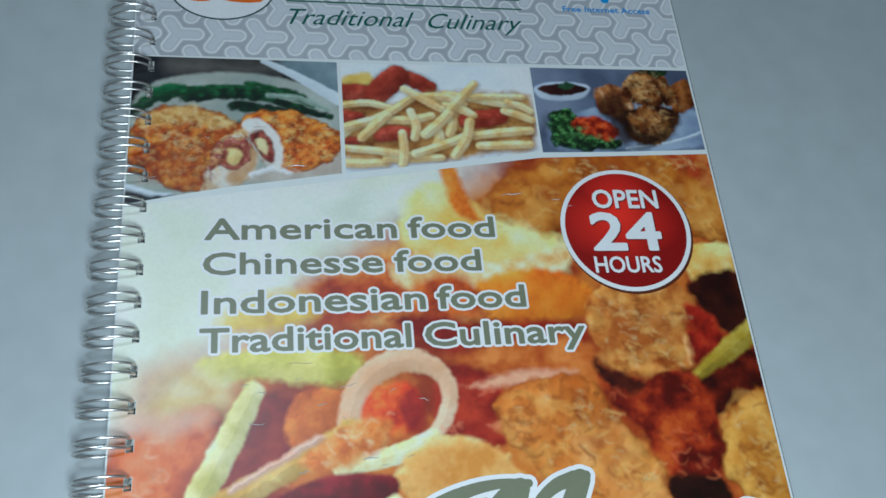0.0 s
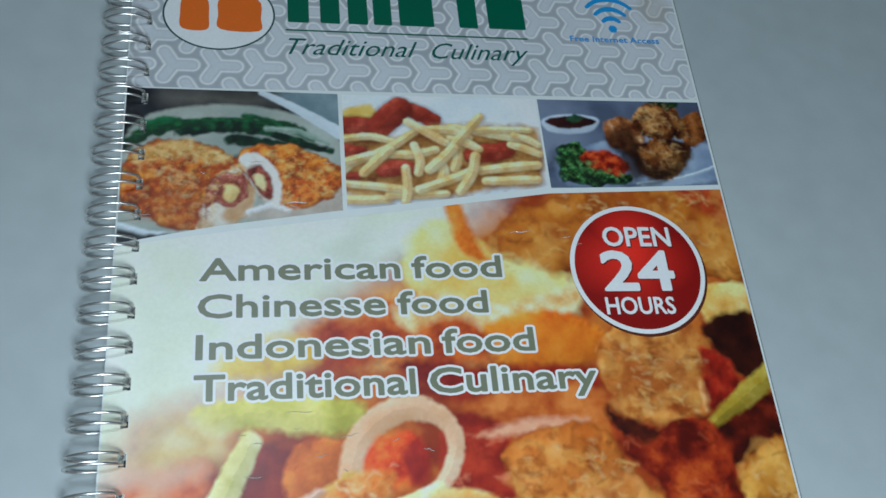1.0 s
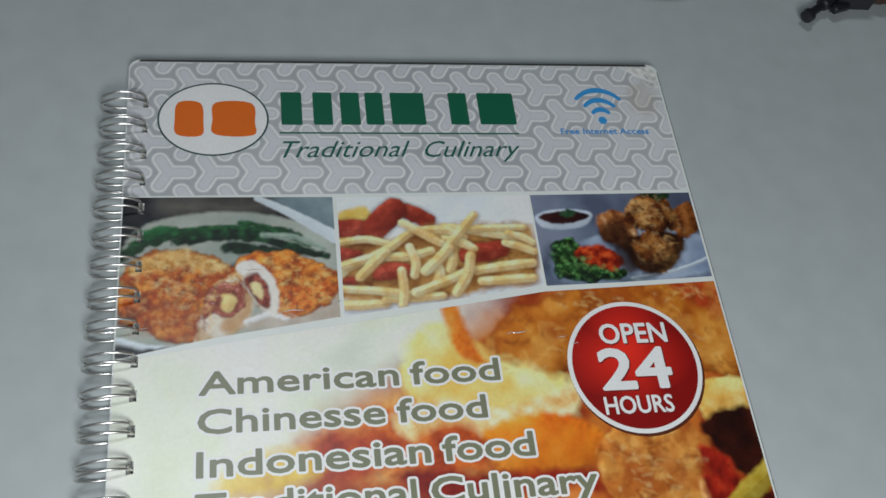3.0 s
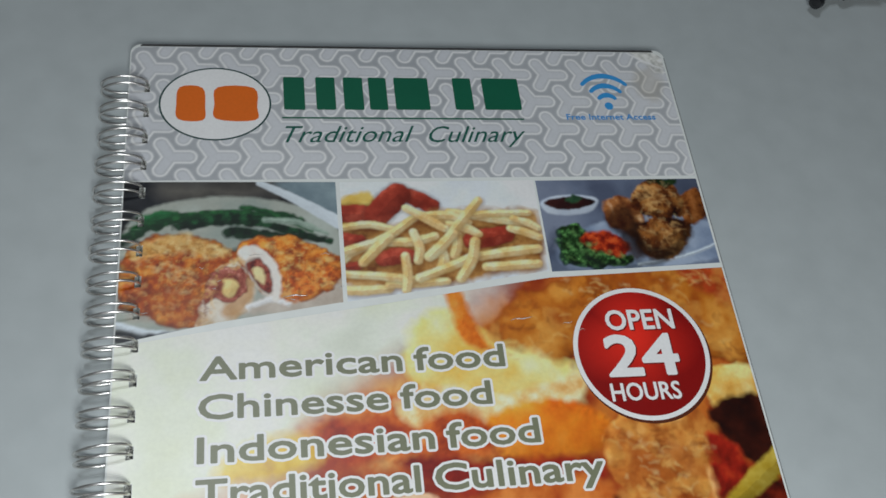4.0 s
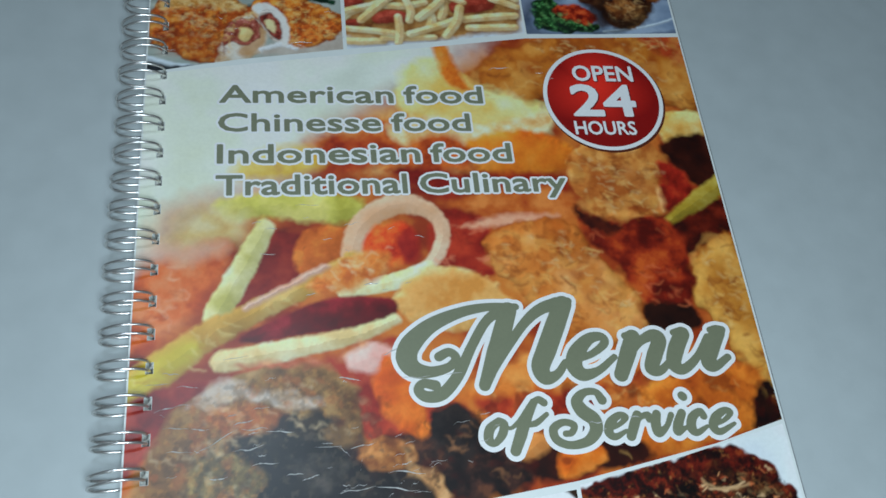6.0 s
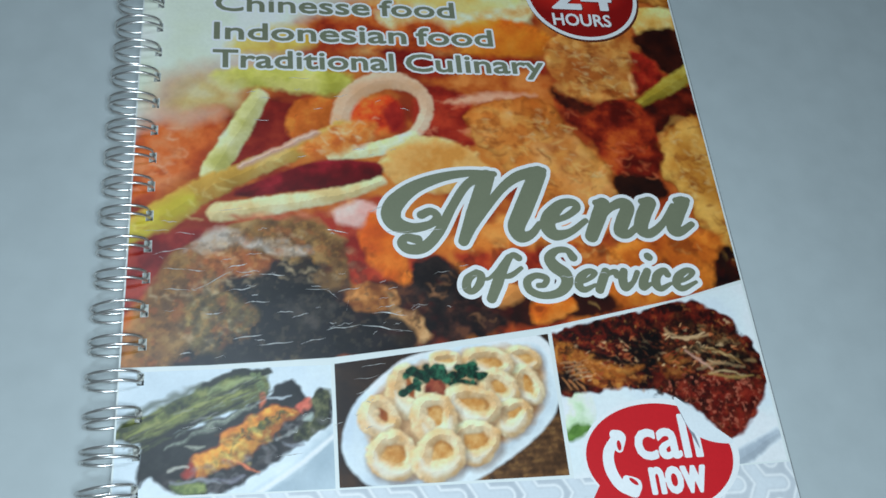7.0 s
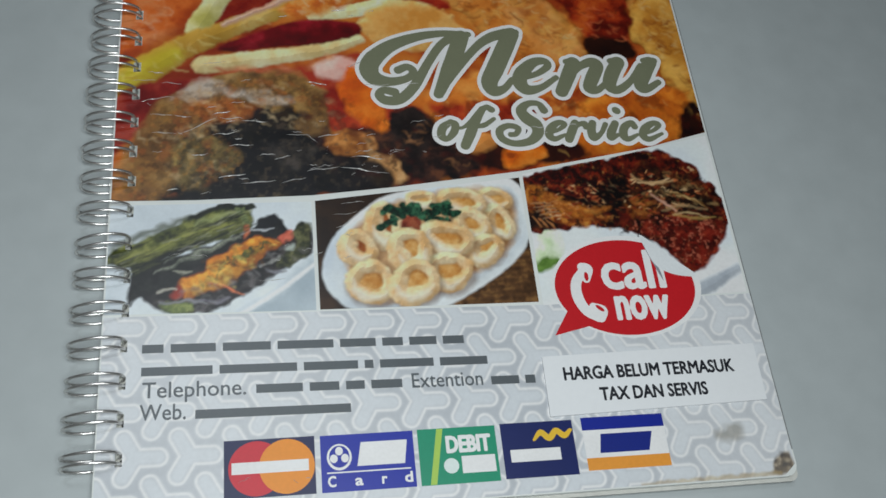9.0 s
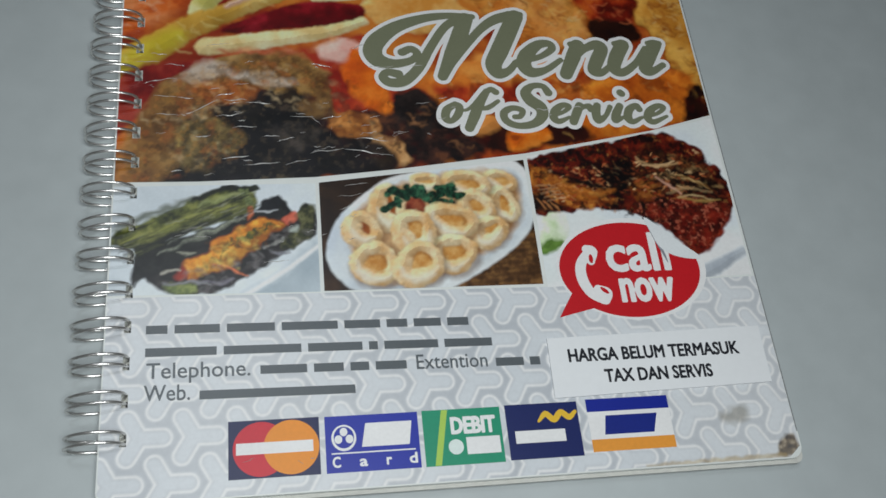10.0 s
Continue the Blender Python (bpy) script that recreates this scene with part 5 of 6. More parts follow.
squid.blob([(51.1, 53.1), (54.4, 59.8), (60, 66.4), (66.6, 70.8), (79, 74), (93.1, 76), (98.8, 73.9), (99.7, 66.8), (97.8, 59.3), (90.8, 52.3), (79.6, 45.7), (71.9, 43.6), (58.5, 44), (53.4, 47.1)], "ccd3d8 dfe4e6", 12, .8, .2)
squid.blob([(53.5, 59.1), (57.8, 52.9), (55.5, 48.5), (59.9, 44), (70.5, 43.3), (79, 46.3), (89.4, 52), (94.7, 55), (98.9, 64.4), (98.4, 70.9), (96.5, 73.3), (90.8, 52), (79.1, 47.8), (70.7, 45.1), (58.6, 45.8)], "9ca2a8 b0b4b6", 6, 1.4, .4, strong=.55)
squid.blob([(54.7, 58.3), (60, 66.7), (67.3, 70.6), (76, 72.9), (86.4, 74.8), (96.5, 73.5), (98.1, 66), (95.1, 57.3), (88, 52.1), (77.7, 47.1), (70.6, 44.4), (58.6, 45.5), (55.7, 51.5)], "b88850 cca470 dcc094", 4, 1.0, .6, strong=.9)


def squid_ring(cx, cy, rx, ry, w, turn, hole):
    c, d = math.cos(radians(turn)), math.sin(radians(turn))
    pts = []
    for a in range(0, 361, 30):
        k = 1 + 0.10 * math.sin(radians(2 * a + 40 * cx)) + 0.06 * math.sin(radians(3 * a + 70 * cy))
        x, y = rx * k * math.cos(radians(a)), ry * k * math.sin(radians(a))
        pts.append((cx + x * c - y * d, cy + x * d + y * c))
    squid.stick([(x + 0.4, y - 0.9) for x, y in pts], [w * 1.15] * 3, "6a4420", 4, 0.8, 0.3, 0, strong=0.55)
    squid.blob(pts[:-1], hole, 1.8, 0.5, 0.4)
    inner = [(cx + (x - cx) * 0.62, cy + (y - cy) * 0.62 + 0.4) for x, y in pts]
    squid.stick(inner[0:7], [w * 0.2, w * 0.5, w * 0.2], "a06a30 8a5424", 2, 0.6, 0.4, 0, strong=0.6)
    lean = 1.2 + 0.2 * math.sin(cx)
    squid.stick(pts, [w * 0.75, w * 0.75, w * 0.9, w * lean, w * lean, w * 0.95, w * 0.75], "d0aa78 dcbe94 e6d0ac", 3.5, 0.35, 0.4, 0.4)
    squid.stick(pts[6:12], [w * 0.1, w * 0.5, w * 0.45, w * 0.1], "f2e8d6", 3.0, 0.6, 0.4, 0.0, strong=0.6)


SQUID = [(94.1, 71.7, 3.2, 2.1, 1.3, -10), (93.9, 64.8, 2.5, 4.1, 1.4, 5), (85.3, 70.8, 4.7, 2.7, 1.7, -5), (86.9, 64.3, 3.5, 3.2, 1.7, 15), (89.5, 57.6, 3.9, 2.5, 1.6, 20), (74.8, 71.6, 2.6, 1.8, 1.3, 0), (65.2, 64.7, 2.7, 5.5, 1.9, 8),
         (58.4, 58.7, 3.1, 3.1, 1.8, -10), (80.5, 60.6, 5.3, 3.1, 1.7, -28), (79.8, 51.7, 4.8, 3.6, 1.8, -10), (70.9, 57.9, 4, 4.1, 1.9, 25), (60.8, 49.4, 4.8, 3.8, 1.9, -8), (71.3, 49.2, 4.9, 3.8, 1.9, 15)]
for k, (cx, cy, rx, ry, w, turn) in enumerate(SQUID):
    squid_ring(cx, cy, rx, ry, w, turn, "8a4a20 a8642e" if k in (6, 7) else "c08844 cc9c5c d8b074")
    if k == 6:
        squid.blob([(70.1, 66.9), (73, 67.4), (74.1, 64.6), (72.5, 61.8), (69.9, 61.8), (69, 64.3)], "6a2c1c 8a4430 a05c40", 2, .4, .3, .2)
        HERBS = [(65.6, 67.3), (67.2, 68.8), (68.8, 68.2), (67.5, 66), (65.2, 64.7), (70.3, 69.1), (72.3, 69.7), (71, 67.5), (73.8, 67.8), (74.8, 66.1), (76.2, 68.4), (78, 69.6), (79.5, 70.2), (81.1, 68.6), (82, 67), (79.7, 66), (77.7, 66.7), (76.7, 65.5), (73.1, 68.7), (78.4, 67.7)]
        for i, (x, y) in enumerate(HERBS):
            rr = 1.0 + 0.5 * ((i * 7) % 5) / 4
            squid.blob(ring(x, y, rr * 1.3, rr, 8), "0a1c14 163c2c 2c5c44" if i % 3 else "4c8060 1c4030", 0.9, 0.3, 1.3)
squid.object("picture", 0.05, cover, "printed picture of fried squid rings on a white plate")

# picture with the grilled fish
grill = Picture(101.9, 155.5, [(100.2, 41.7), (155.6, 43.5)], [(102.2, 78.8), (128.8, 84), (155.4, 90.4)], 0.25, "dbe0e3 e4e8ea d4dade", 16)
grill.stick([(132.4, 41.5), (143.5, 44.5), (155, 50.1)], [1.5, 2.0, 1.2], "a4aab2 b8bec4", 4, .5, .2, .1)
grill.blob([(103.3, 61.1), (107.5, 62.9), (110, 60.1), (108.6, 53.8), (104.3, 51.3), (101.4, 51.7)], "c4d4b0 dce8d0 e4ece0", 4, .6, .4, .15)
grill.blob([(101.7, 53.2), (106.2, 54.7), (108.2, 53.3), (104.9, 51), (101.6, 50.7)], "5a7838 7a9a50", 2, .5, .5)
grill.blob([(100.7, 76.8), (112.6, 80.6), (125.5, 83.3), (133.8, 85.4), (141.8, 85.4), (146.8, 82.5), (151.2, 80.3), (151, 76.2), (154.5, 73.9), (155.3, 67.5), (155.1, 61.6), (149.7, 54.3), (142.4, 49.4), (138.8, 53.8), (134.3, 57.5), (127.5, 61.2), (117.2, 62.7), (109.7, 62.2), (100.8, 61.9), (99.6, 69.3)], "240c0a 541a12 742a1a 381210 8a4020 642014", 2.2, .35, .8, .2)
grill.blob([(101.8, 74.2), (109.2, 73.3), (116.8, 69), (123, 65.9), (118.9, 63.7), (109.9, 63.8), (101.3, 65.6)], "8a4c20 b87838 6a3418 c89048", 2.0, .6, 1.0)
grill.stick([(105.1, 71.2), (114, 70.4), (122.4, 66.4)], [.6, .8, .5], "2c120c 3c1a10", 2, .5, .5, 0)
grill.blob([(123, 74), (127.9, 79.1), (129.9, 77.3), (127.7, 68.8), (123.2, 66.9)], "160a08 241010", 3, .8, .8)
grill.blob([(101.6, 67.6), (106.7, 66.7), (107.5, 62.9), (100.9, 62.4)], "2c1810 4a2c1c", 1.2, .5, .8)
grill.blob([(130.3, 75.6), (140.8, 80.4), (149.2, 75.4), (152.4, 68.4), (144.1, 66.9), (133.4, 67.9)], "3a2416 6a4426 24140e 543420 7c5c38", 1.1, .7, 1.2, strong=.75)
grill.blob([(132.6, 63.7), (145.5, 66), (154.3, 63.3), (149.2, 55.1), (142.7, 50.5), (137.1, 56.3)], "7a2c1c 963c28 5a1c12 a84c34", 2, .8, .9, strong=.85)
grill.blob([(101.3, 75.9), (112.6, 80.3), (133.7, 84.7), (141.7, 84.6), (150.2, 79.6), (154.5, 67.5), (153.9, 61.6), (142.7, 50.5), (134.4, 57.8), (117.2, 63), (100.9, 62.7)], "140806 240e0a", 2, .5, .4, strong=.85, only=.56, grain=1.8)
grill.blob([(101.3, 75.9), (112.6, 80.3), (133.7, 84.7), (141.7, 84.6), (150.2, 79.6), (154.5, 67.5), (153.9, 61.6), (142.7, 50.5), (134.4, 57.8), (117.2, 63), (100.9, 62.7)], "a06838 b88850", 2, .5, .4, strong=.5, only=.74, grain=1.2)
grill.blob([(102.2, 76.8), (105.6, 74.2), (108.8, 70.8), (115.4, 69.9), (118.6, 66.5), (111.7, 65.4), (106.9, 68.3), (103.1, 72.5)], "a05c20 bc7c34 8a4818", 1.6, .8, .9, strong=.85)
grill.blob([(119.8, 73.2), (124.7, 74.8), (129.9, 77.3), (129.4, 69.6), (123.3, 67.2)], "0e0808 1c0e0e", 3, .9, .7, strong=.9)
grill.blob([(138.5, 73.8), (147.2, 73.7), (154, 68.4), (151.3, 64.2), (141, 66.9)], "120a08 241610", 2, .9, .8, strong=.8)
grill.blob([(127.6, 69.7), (134.2, 71.8), (136.5, 67.8), (130.6, 65.4)], "8a5424 a8743c 4a2814", 1.4, .8, .9, strong=.8)
grill.blob([(132.8, 80.4), (137.3, 82.9), (138.7, 78.1), (134.2, 75.5)], "140a08 2a1410", 2, .9, .8, strong=.8)
grill.craggy([(101.9, 75.1), (128.5, 82.6), (141.6, 84.3), (153.7, 67.5), (153.1, 61.7), (142.8, 51.1), (127.6, 61.9), (101.7, 63)], "100606", "8a4428", 170, 46, 2.2, 0.55)
grill.craggy([(131.2, 72.2), (140.8, 80.4), (150.8, 75.4), (153.2, 68.4), (140.9, 66.6)], "0c0806", "b09468", 60, 47, 2.0, 0.5)
grill.blob([(132.1, 61.8), (145.2, 64.8), (154.5, 63), (149, 54.3), (142.6, 50.2), (137, 55.8)], "6a1c14 842a1e 4c120e 963a28", 2, 1.0, .8, strong=.75)
flake = random.Random(8)
for k in range(420):
    u, v = flake.uniform(0.0, 0.9), flake.random()
    x = 103 + 51 * u
    y = 64.5 + 9.5 * v + 7.5 * u - max(0.0, u - 0.5) * 22 * (1 - v)
    a, d = flake.uniform(-0.9, 0.7), flake.uniform(0.4, 1.8)
    pale = flake.choice(("c8784c", "b05c38", "d8a070", "8a3420", "e4c094")) if flake.random() < 0.5 else flake.choice(("0a0404", "180a08", "2c0e0a"))
    grill.stick([(x, y), (x + d * 0.5 * math.cos(a), y + d * 0.5 * math.sin(a) + flake.uniform(-0.3, 0.3)), (x + d * math.cos(a), y + d * math.sin(a))], [0.08, flake.uniform(0.1, 0.34), 0.08], pale, 2, 0.25, 0.4, 0, strong=flake.uniform(0.4, 0.9))
grill.blob([(124.3, 76.5), (129.1, 77.3), (130, 73.9), (127.1, 68.8), (123.5, 68.1), (121.9, 72.3)], "0c0606 180c0a", 2, .8, .8, strong=.8)
grill.stick([(111.3, 72.1), (117, 70.3), (121.9, 68.1)], [.3, 1.0, .6], "140806", 2, .5, .5, 0, strong=.9)
grill.stick([(105.6, 74.2), (109.4, 69.9), (116.5, 67.3), (123.4, 67.6)], [1.2, 1.4, 1.1, .5], "b87434 cc9048 8a4c1c", 1.2, .6, .9, .2, strong=.7)
grill.stick([(132.7, 75.9), (137.3, 75.5), (141.9, 76.9)], [.15, .4, .2], "d8b890", 2, .3, .3, 0)
grill.stick([(135.8, 72.1), (139.2, 69.5), (141.8, 66.9)], [.15, .4, .2], "c89c88", 2, .3, .3, 0)
grill.stick([(140.8, 66.1), (144.8, 66.5), (150.3, 65.1)], [.15, .35, .15], "b8a078", 2, .3, .3, 0)
for k in range(6):
    grill.stick([(140.5 + 1.2 * k, 72.6 - 0.35 * k), (143.5 + 1.2 * k, 72.3 - 0.6 * k), (146 + 1.0 * k, 71.2 - 0.7 * k)], [0.08, 0.26, 0.08], ("c8a878", "7c5c34")[k % 2], 2, 0.25, 0.4, 0, strong=0.85)
for k in range(7):
    grill.stick([(101.8 + 0.9 * k, 66.5 - 0.25 * k), (103.0 + 0.9 * k, 65.0 - 0.25 * k), (103.6 + 0.9 * k, 63.6 - 0.2 * k)], [0.1, 0.3, 0.1], ("0c0606", "c08858")[k % 2], 2, 0.25, 0.3, 0, strong=0.8)
for codes, only, grain in (("0c0404 1c0a08", .54, 1.3), ("0c0404", .5, 2.6), ("b86850 c88068", .62, 1.0)):
    grill.blob([(128.5, 62.5), (134, 66), (145.2, 66), (154.2, 64), (149, 54.6), (142.6, 50.5), (137, 56)], codes, 1.2, .5, .6, strong=.55, only=only, grain=grain)
grill.blob([(101.6, 76), (112, 79.8), (124, 82.6), (124, 76), (112, 74.5), (102, 72)], "0c0404", 1.2, .5, .6, strong=.7, only=.5, grain=1.2)
grill.stick([(131.6, 78.2), (133.6, 76.4), (138.1, 75.5), (142.8, 76.5)], [.25, .4, .5, .3], "b89870", 2, .35, .3, 0, strong=.8)
grill.stick([(137.9, 67), (143.7, 68.6), (150.5, 67.4)], [.2, .35, .2], "a8906c", 2, .35, .3, 0, strong=.7)
grill.stick([(140.8, 65.9), (146.8, 64.8), (152.3, 65)], [.2, .4, .2], "b4985c", 2, .35, .3, 0, strong=.7)
for k in range(5):
    grill.stick([(103 + 0.6 * k, 69.8 - 1.1 * k), (105.5 + 0.6 * k, 70.2 - 1.0 * k), (108 + 0.6 * k, 70.0 - 0.8 * k)], [0.1, 0.22, 0.1], "b49474", 2, 0.3, 0.2, 0, strong=0.6)
grill.object("picture", 0.05, cover, "printed picture of a dark grilled fish")

# ---- lettering and signs printed on the cover ----
OLIVE, WHITE_INK = inked("7a7d66"), inked("eef0ec")


def outlined(text, x0, x1, base, cap, tilt=0.0):
    letters(text, x0, x1, base, cap, 0.08, WHITE_INK, cover, 0.8, name="lettering_outline", tilt=tilt)
    letters(text, x0, x1, base, cap, 0.10, OLIVE, cover, 0.2, name="lettering", label="grey-green lettering with a white outline", tilt=tilt)


for words, spans, base, cap in (
        (("American", "food"), ((19.8, 66.7), (69.9, 92.0)), 187.2, 5.6),
        (("Chinesse", "food"), ((19.6, 62.6), (65.8, 87.5)), 177.8, 5.6),
        (("Indonesian", "food"), ((19.4, 72.5), (75.7, 97.8)), 167.7, 5.7),
        (("Traditional", "Culinary"), ((19.2, 68.3), (72.0, 111.8)), 158.0, 5.8)):
    for word, (x0, x1) in zip(words, spans):
        outlined(word, x0, x1, base, cap)

# name plate: an orange-marked oval and green blocks
GREEN, ORANGE, BLUE = inked("146048"), inked("dc6c1c"), inked("3c94d0")
flat("oval_rim", ring(22.9, 267.3, 14.9, 12.4, 64), 0.06, inked("2c4a48"), cover, "thin dark green oval rim")
flat("oval", ring(22.9, 267.3, 14.4, 11.9, 64), 0.08, inked("eceeec"), cover, "white oval emblem ground")
for x0, x1 in ((12.6, 20.2), (22.6, 34.0)):
    flat("emblem_block", rounded([(x0 + 0.6, 262.0), (x1 - 0.6, 261.6), (x1, 266.0), (x1 - 0.8, 272.6), (x0 + 0.8, 272.8), (x0, 267.0)], 4), 0.10, ORANGE, cover, "plain orange emblem block")
for x, w in ((41.2, 5.8), (50.1, 5.4), (57.8, 5.5), (64.9, 5.1), (72.2, 9.8), (89.2, 5.4), (97.8, 10.8)):
    flat("name_block", [(x + 0.3, 265.2), (x + w - 0.3, 265.1), (x + w, 265.5), (x + w, 276.2), (x + w - 0.3, 276.5), (x + 0.3, 276.6), (x, 276.2), (x, 265.6)], 0.08, GREEN, cover, "plain dark green name block")
flat("underline", [(40.6, 262.2), (108.6, 261.6), (108.6, 262.1), (40.6, 262.7)], 0.08, GREEN, cover, "thin dark green rule")
TEAL = inked("1c5c50")
letters("Traditional", 41.2, 76.6, 254.2, 5.4, 0.08, TEAL, cover, 0.0, 0.42, "dark green slanted script lettering")
letters("Culinary", 80.4, 108.2, 254.0, 5.4, 0.08, TEAL, cover, 0.0, 0.42, "dark green slanted script lettering")
for k, r in enumerate((4.0, 7.5, 11.2)):
    script("wireless_arc", [(ring(135.0, 266.6, r * 0.86, r, 10, 46, 134), [0.62, 0.95, 0.62])], 0.08, 0, BLUE, cover, "blue arc of a wireless sign")
flat("wireless_dot", ring(135.0, 266.6, 1.3, 1.35, 20), 0.08, BLUE, cover, "blue dot of a wireless sign")
letters("Free Internet Access", 121.4, 148.4, 261.7, 1.9, 0.08, inked("4c90cc"), cover, 0.08, label="small blue lettering")

# round badge
flat("badge_shadow", ring(128.1, 188.4, 18.0, 18.2, 72), 0.09, inked("5a2c1c"), cover)
flat("badge_rim", ring(127.8, 189.0, 17.8, 18.0, 72), 0.11, inked("e8e8e6"), cover, "white rim of the round badge")
badge = Picture(110.8, 144.8, [(0, 171.7), (200, 171.7)], [(0, 206.3), (200, 206.3)], 0.4, "b8201c")
bx, by = badge.x - 127.8, badge.y - 189.0
reach = np.hypot(bx / 16.6, by / 16.8)
glow = np.clip(1 - np.hypot(bx + 2, by - 5) / 19, 0, 1)[..., None]
badge.c = ink("8c1a18") * (1 - glow) + ink("ec3c2c") * glow
badge.x, badge.y = 127.8 + bx / np.maximum(np.hypot(bx / 17.0, by / 17.3) / np.maximum(np.abs(bx) / 17.0, np.abs(by) / 17.3).clip(1e-6), 1) * 0.976, 189.0 + by / np.maximum(np.hypot(bx / 17.0, by / 17.3) / np.maximum(np.abs(bx) / 17.0, np.abs(by) / 17.3).clip(1e-6), 1) * 0.972
badge.object("badge", 0.13, cover, "round red badge, darker towards its lower edge")
PLAIN_WHITE = inked("f0f0ee")
for words, x0, x1, base, cap, heavy in (("OPEN", 120.2, 138.2, 195.2, 5.3, 0.16), ("24", 118.6, 137.0, 182.9, 10.4, 0.45), ("HOURS", 117.8, 135.7, 176.3, 4.4, 0.12)):
    letters(words, x0, x1, base, cap, 0.155, inked("7a1c18"), cover, heavy + 0.15, name="lettering_shadow", tilt=-0.012)
    letters(words, x0 - .2, x1 - .2, base + .2, cap, 0.175, PLAIN_WHITE, cover, heavy, label="bold white lettering", tilt=-0.012)

# large script title
TITLE = []
TITLE.append(([(92.8, 124.1), (85.8, 124.3), (78.4, 123), (71, 119.9), (65.9, 115.5), (64.3, 111.8), (65.7, 108.8), (69.8, 107.8), (74.4, 108.9), (76.3, 111.1), (74.7, 112.7), (72.2, 111.6)], [0.7, 0.9, 1.2, 1.7, 2.3, 2.4, 2.0, 1.2, 0.9, 0.9, 0.9, 1.0]))
TITLE.append(([(70.6, 104.4), (67.8, 105), (66.5, 103.4), (68.3, 101.7), (72.1, 102.2), (76.3, 106.6), (80.5, 114), (84.7, 120.3), (89, 123.5)], [1.1, 0.9, 1.0, 1.2, 1.3, 1.2, 1.0, 1.0, 1.2]))
TITLE.append(([(90.7, 123.2), (88.8, 118.2), (86, 111.5), (82.5, 103.8)], [2.0, 2.1, 2.0, 1.2]))
TITLE.append(([(82.6, 104.1), (87.3, 110.7), (94, 119.1), (98.9, 123.1), (103.6, 124.6)], [0.9, 0.9, 1.0, 1.3, 1.6]))
TITLE.append(([(105.1, 124.4), (102.5, 119.2), (99.1, 112.4), (96.9, 107.9), (97.8, 105), (100.8, 105.8), (103.3, 108.7)], [2.1, 2.3, 2.3, 2.1, 1.6, 0.9, 0.7]))
TITLE.append(([(106, 109.3), (110.6, 110.8), (114.1, 113.4), (113.4, 115.2), (110.1, 114.6), (106.6, 111.2), (105.4, 107.9), (107.2, 105.4), (111.4, 106.3), (116, 109.6)], [0.7, 0.7, 0.9, 0.9, 1.3, 1.9, 1.9, 1.5, 0.8, 0.6]))
TITLE.append(([(121.7, 114.7), (119.9, 110.9), (116.9, 104.9)], [1.8, 1.9, 1.6]))
TITLE.append(([(119.4, 109.4), (123.4, 113.4), (127.1, 115), (128.5, 113.6), (126.5, 109.6), (125.1, 106.3), (127.2, 105.5), (130.8, 108.4)], [0.7, 0.9, 1.4, 1.7, 1.8, 1.6, 0.9, 0.6]))
TITLE.append(([(134.9, 115), (132.4, 110.9), (131.1, 107.1), (133.3, 105.6), (137.7, 108.8), (141.5, 114)], [1.8, 1.9, 1.7, 1.1, 0.8, 0.7]))
TITLE.append(([(144.5, 115.1), (142, 111), (140.2, 107.1), (141.7, 105.9), (145.7, 108.3)], [1.8, 1.9, 1.7, 1.0, 0.7]))
TITLE += [([(119.7, 115.1), (121.2, 115.3), (122.5, 115.1)], [0.7, 0.9, 0.8]), ([(132.7, 115.5), (134.3, 115.7), (135.8, 115.6)], [0.7, 0.9, 0.8]),
          ([(142.7, 115.8), (144.3, 116), (145.9, 115.8)], [0.7, 0.9, 0.8]), ([(102.8, 124.2), (104.8, 125), (106.6, 125.2)], [0.8, 1.0, 0.8])]
SUBTITLE = []
SUBTITLE.append(([(84.8, 94.9), (82.5, 93.1), (81.9, 90.6), (83.3, 89.6), (85.3, 91.7), (85.9, 94), (84.8, 94.9)], [0.8, 1.1, 1.1, 0.7, 1.0, 1.0, 0.8]))
SUBTITLE.append(([(85.5, 93.6), (87.5, 93), (89.8, 94.7), (92.6, 97.8), (94.9, 99.6), (96.3, 98.8)], [0.4, 0.4, 0.5, 0.7, 0.8, 0.9]))
SUBTITLE.append(([(93.8, 99), (91.6, 95.5), (89.7, 91.3), (87.9, 87.5)], [0.9, 1.3, 1.4, 1.2]))
SUBTITLE.append(([(90.3, 93.6), (93.5, 93.8), (96.6, 95.9)], [0.5, 0.7, 0.5]))
SUBTITLE.append(([(110.8, 98.7), (109.5, 100.8), (106.6, 100.8), (104.5, 98.7), (105.5, 96.2), (107.9, 94), (108, 91.3), (105.5, 88.8), (101.2, 88.1), (98.1, 89.6), (97.7, 92.2), (100.2, 93.7), (102.8, 92.9), (102, 91.1), (100.5, 90.9)], [1.1, 0.8, 0.9, 1.4, 1.7, 1.7, 1.5, 1.1, 0.9, 1.0, 1.0, 0.8, 0.8, 0.7, 0.7]))
SUBTITLE.append(([(110.9, 91.3), (113.9, 92.4), (115.9, 94.1), (114.3, 94.7), (111.9, 93), (111.1, 90.7), (112.5, 89.5), (115.5, 90.8)], [0.5, 0.5, 0.7, 0.8, 1.1, 1.1, 0.8, 0.4]))
SUBTITLE.append(([(118.9, 94.5), (117.7, 92.2), (116.4, 89.4)], [1.1, 1.2, 1.1]))
SUBTITLE.append(([(117.3, 91.5), (119.6, 93.9), (121.5, 94.3), (121.7, 93.3)], [0.4, 0.6, 0.9, 0.8]))
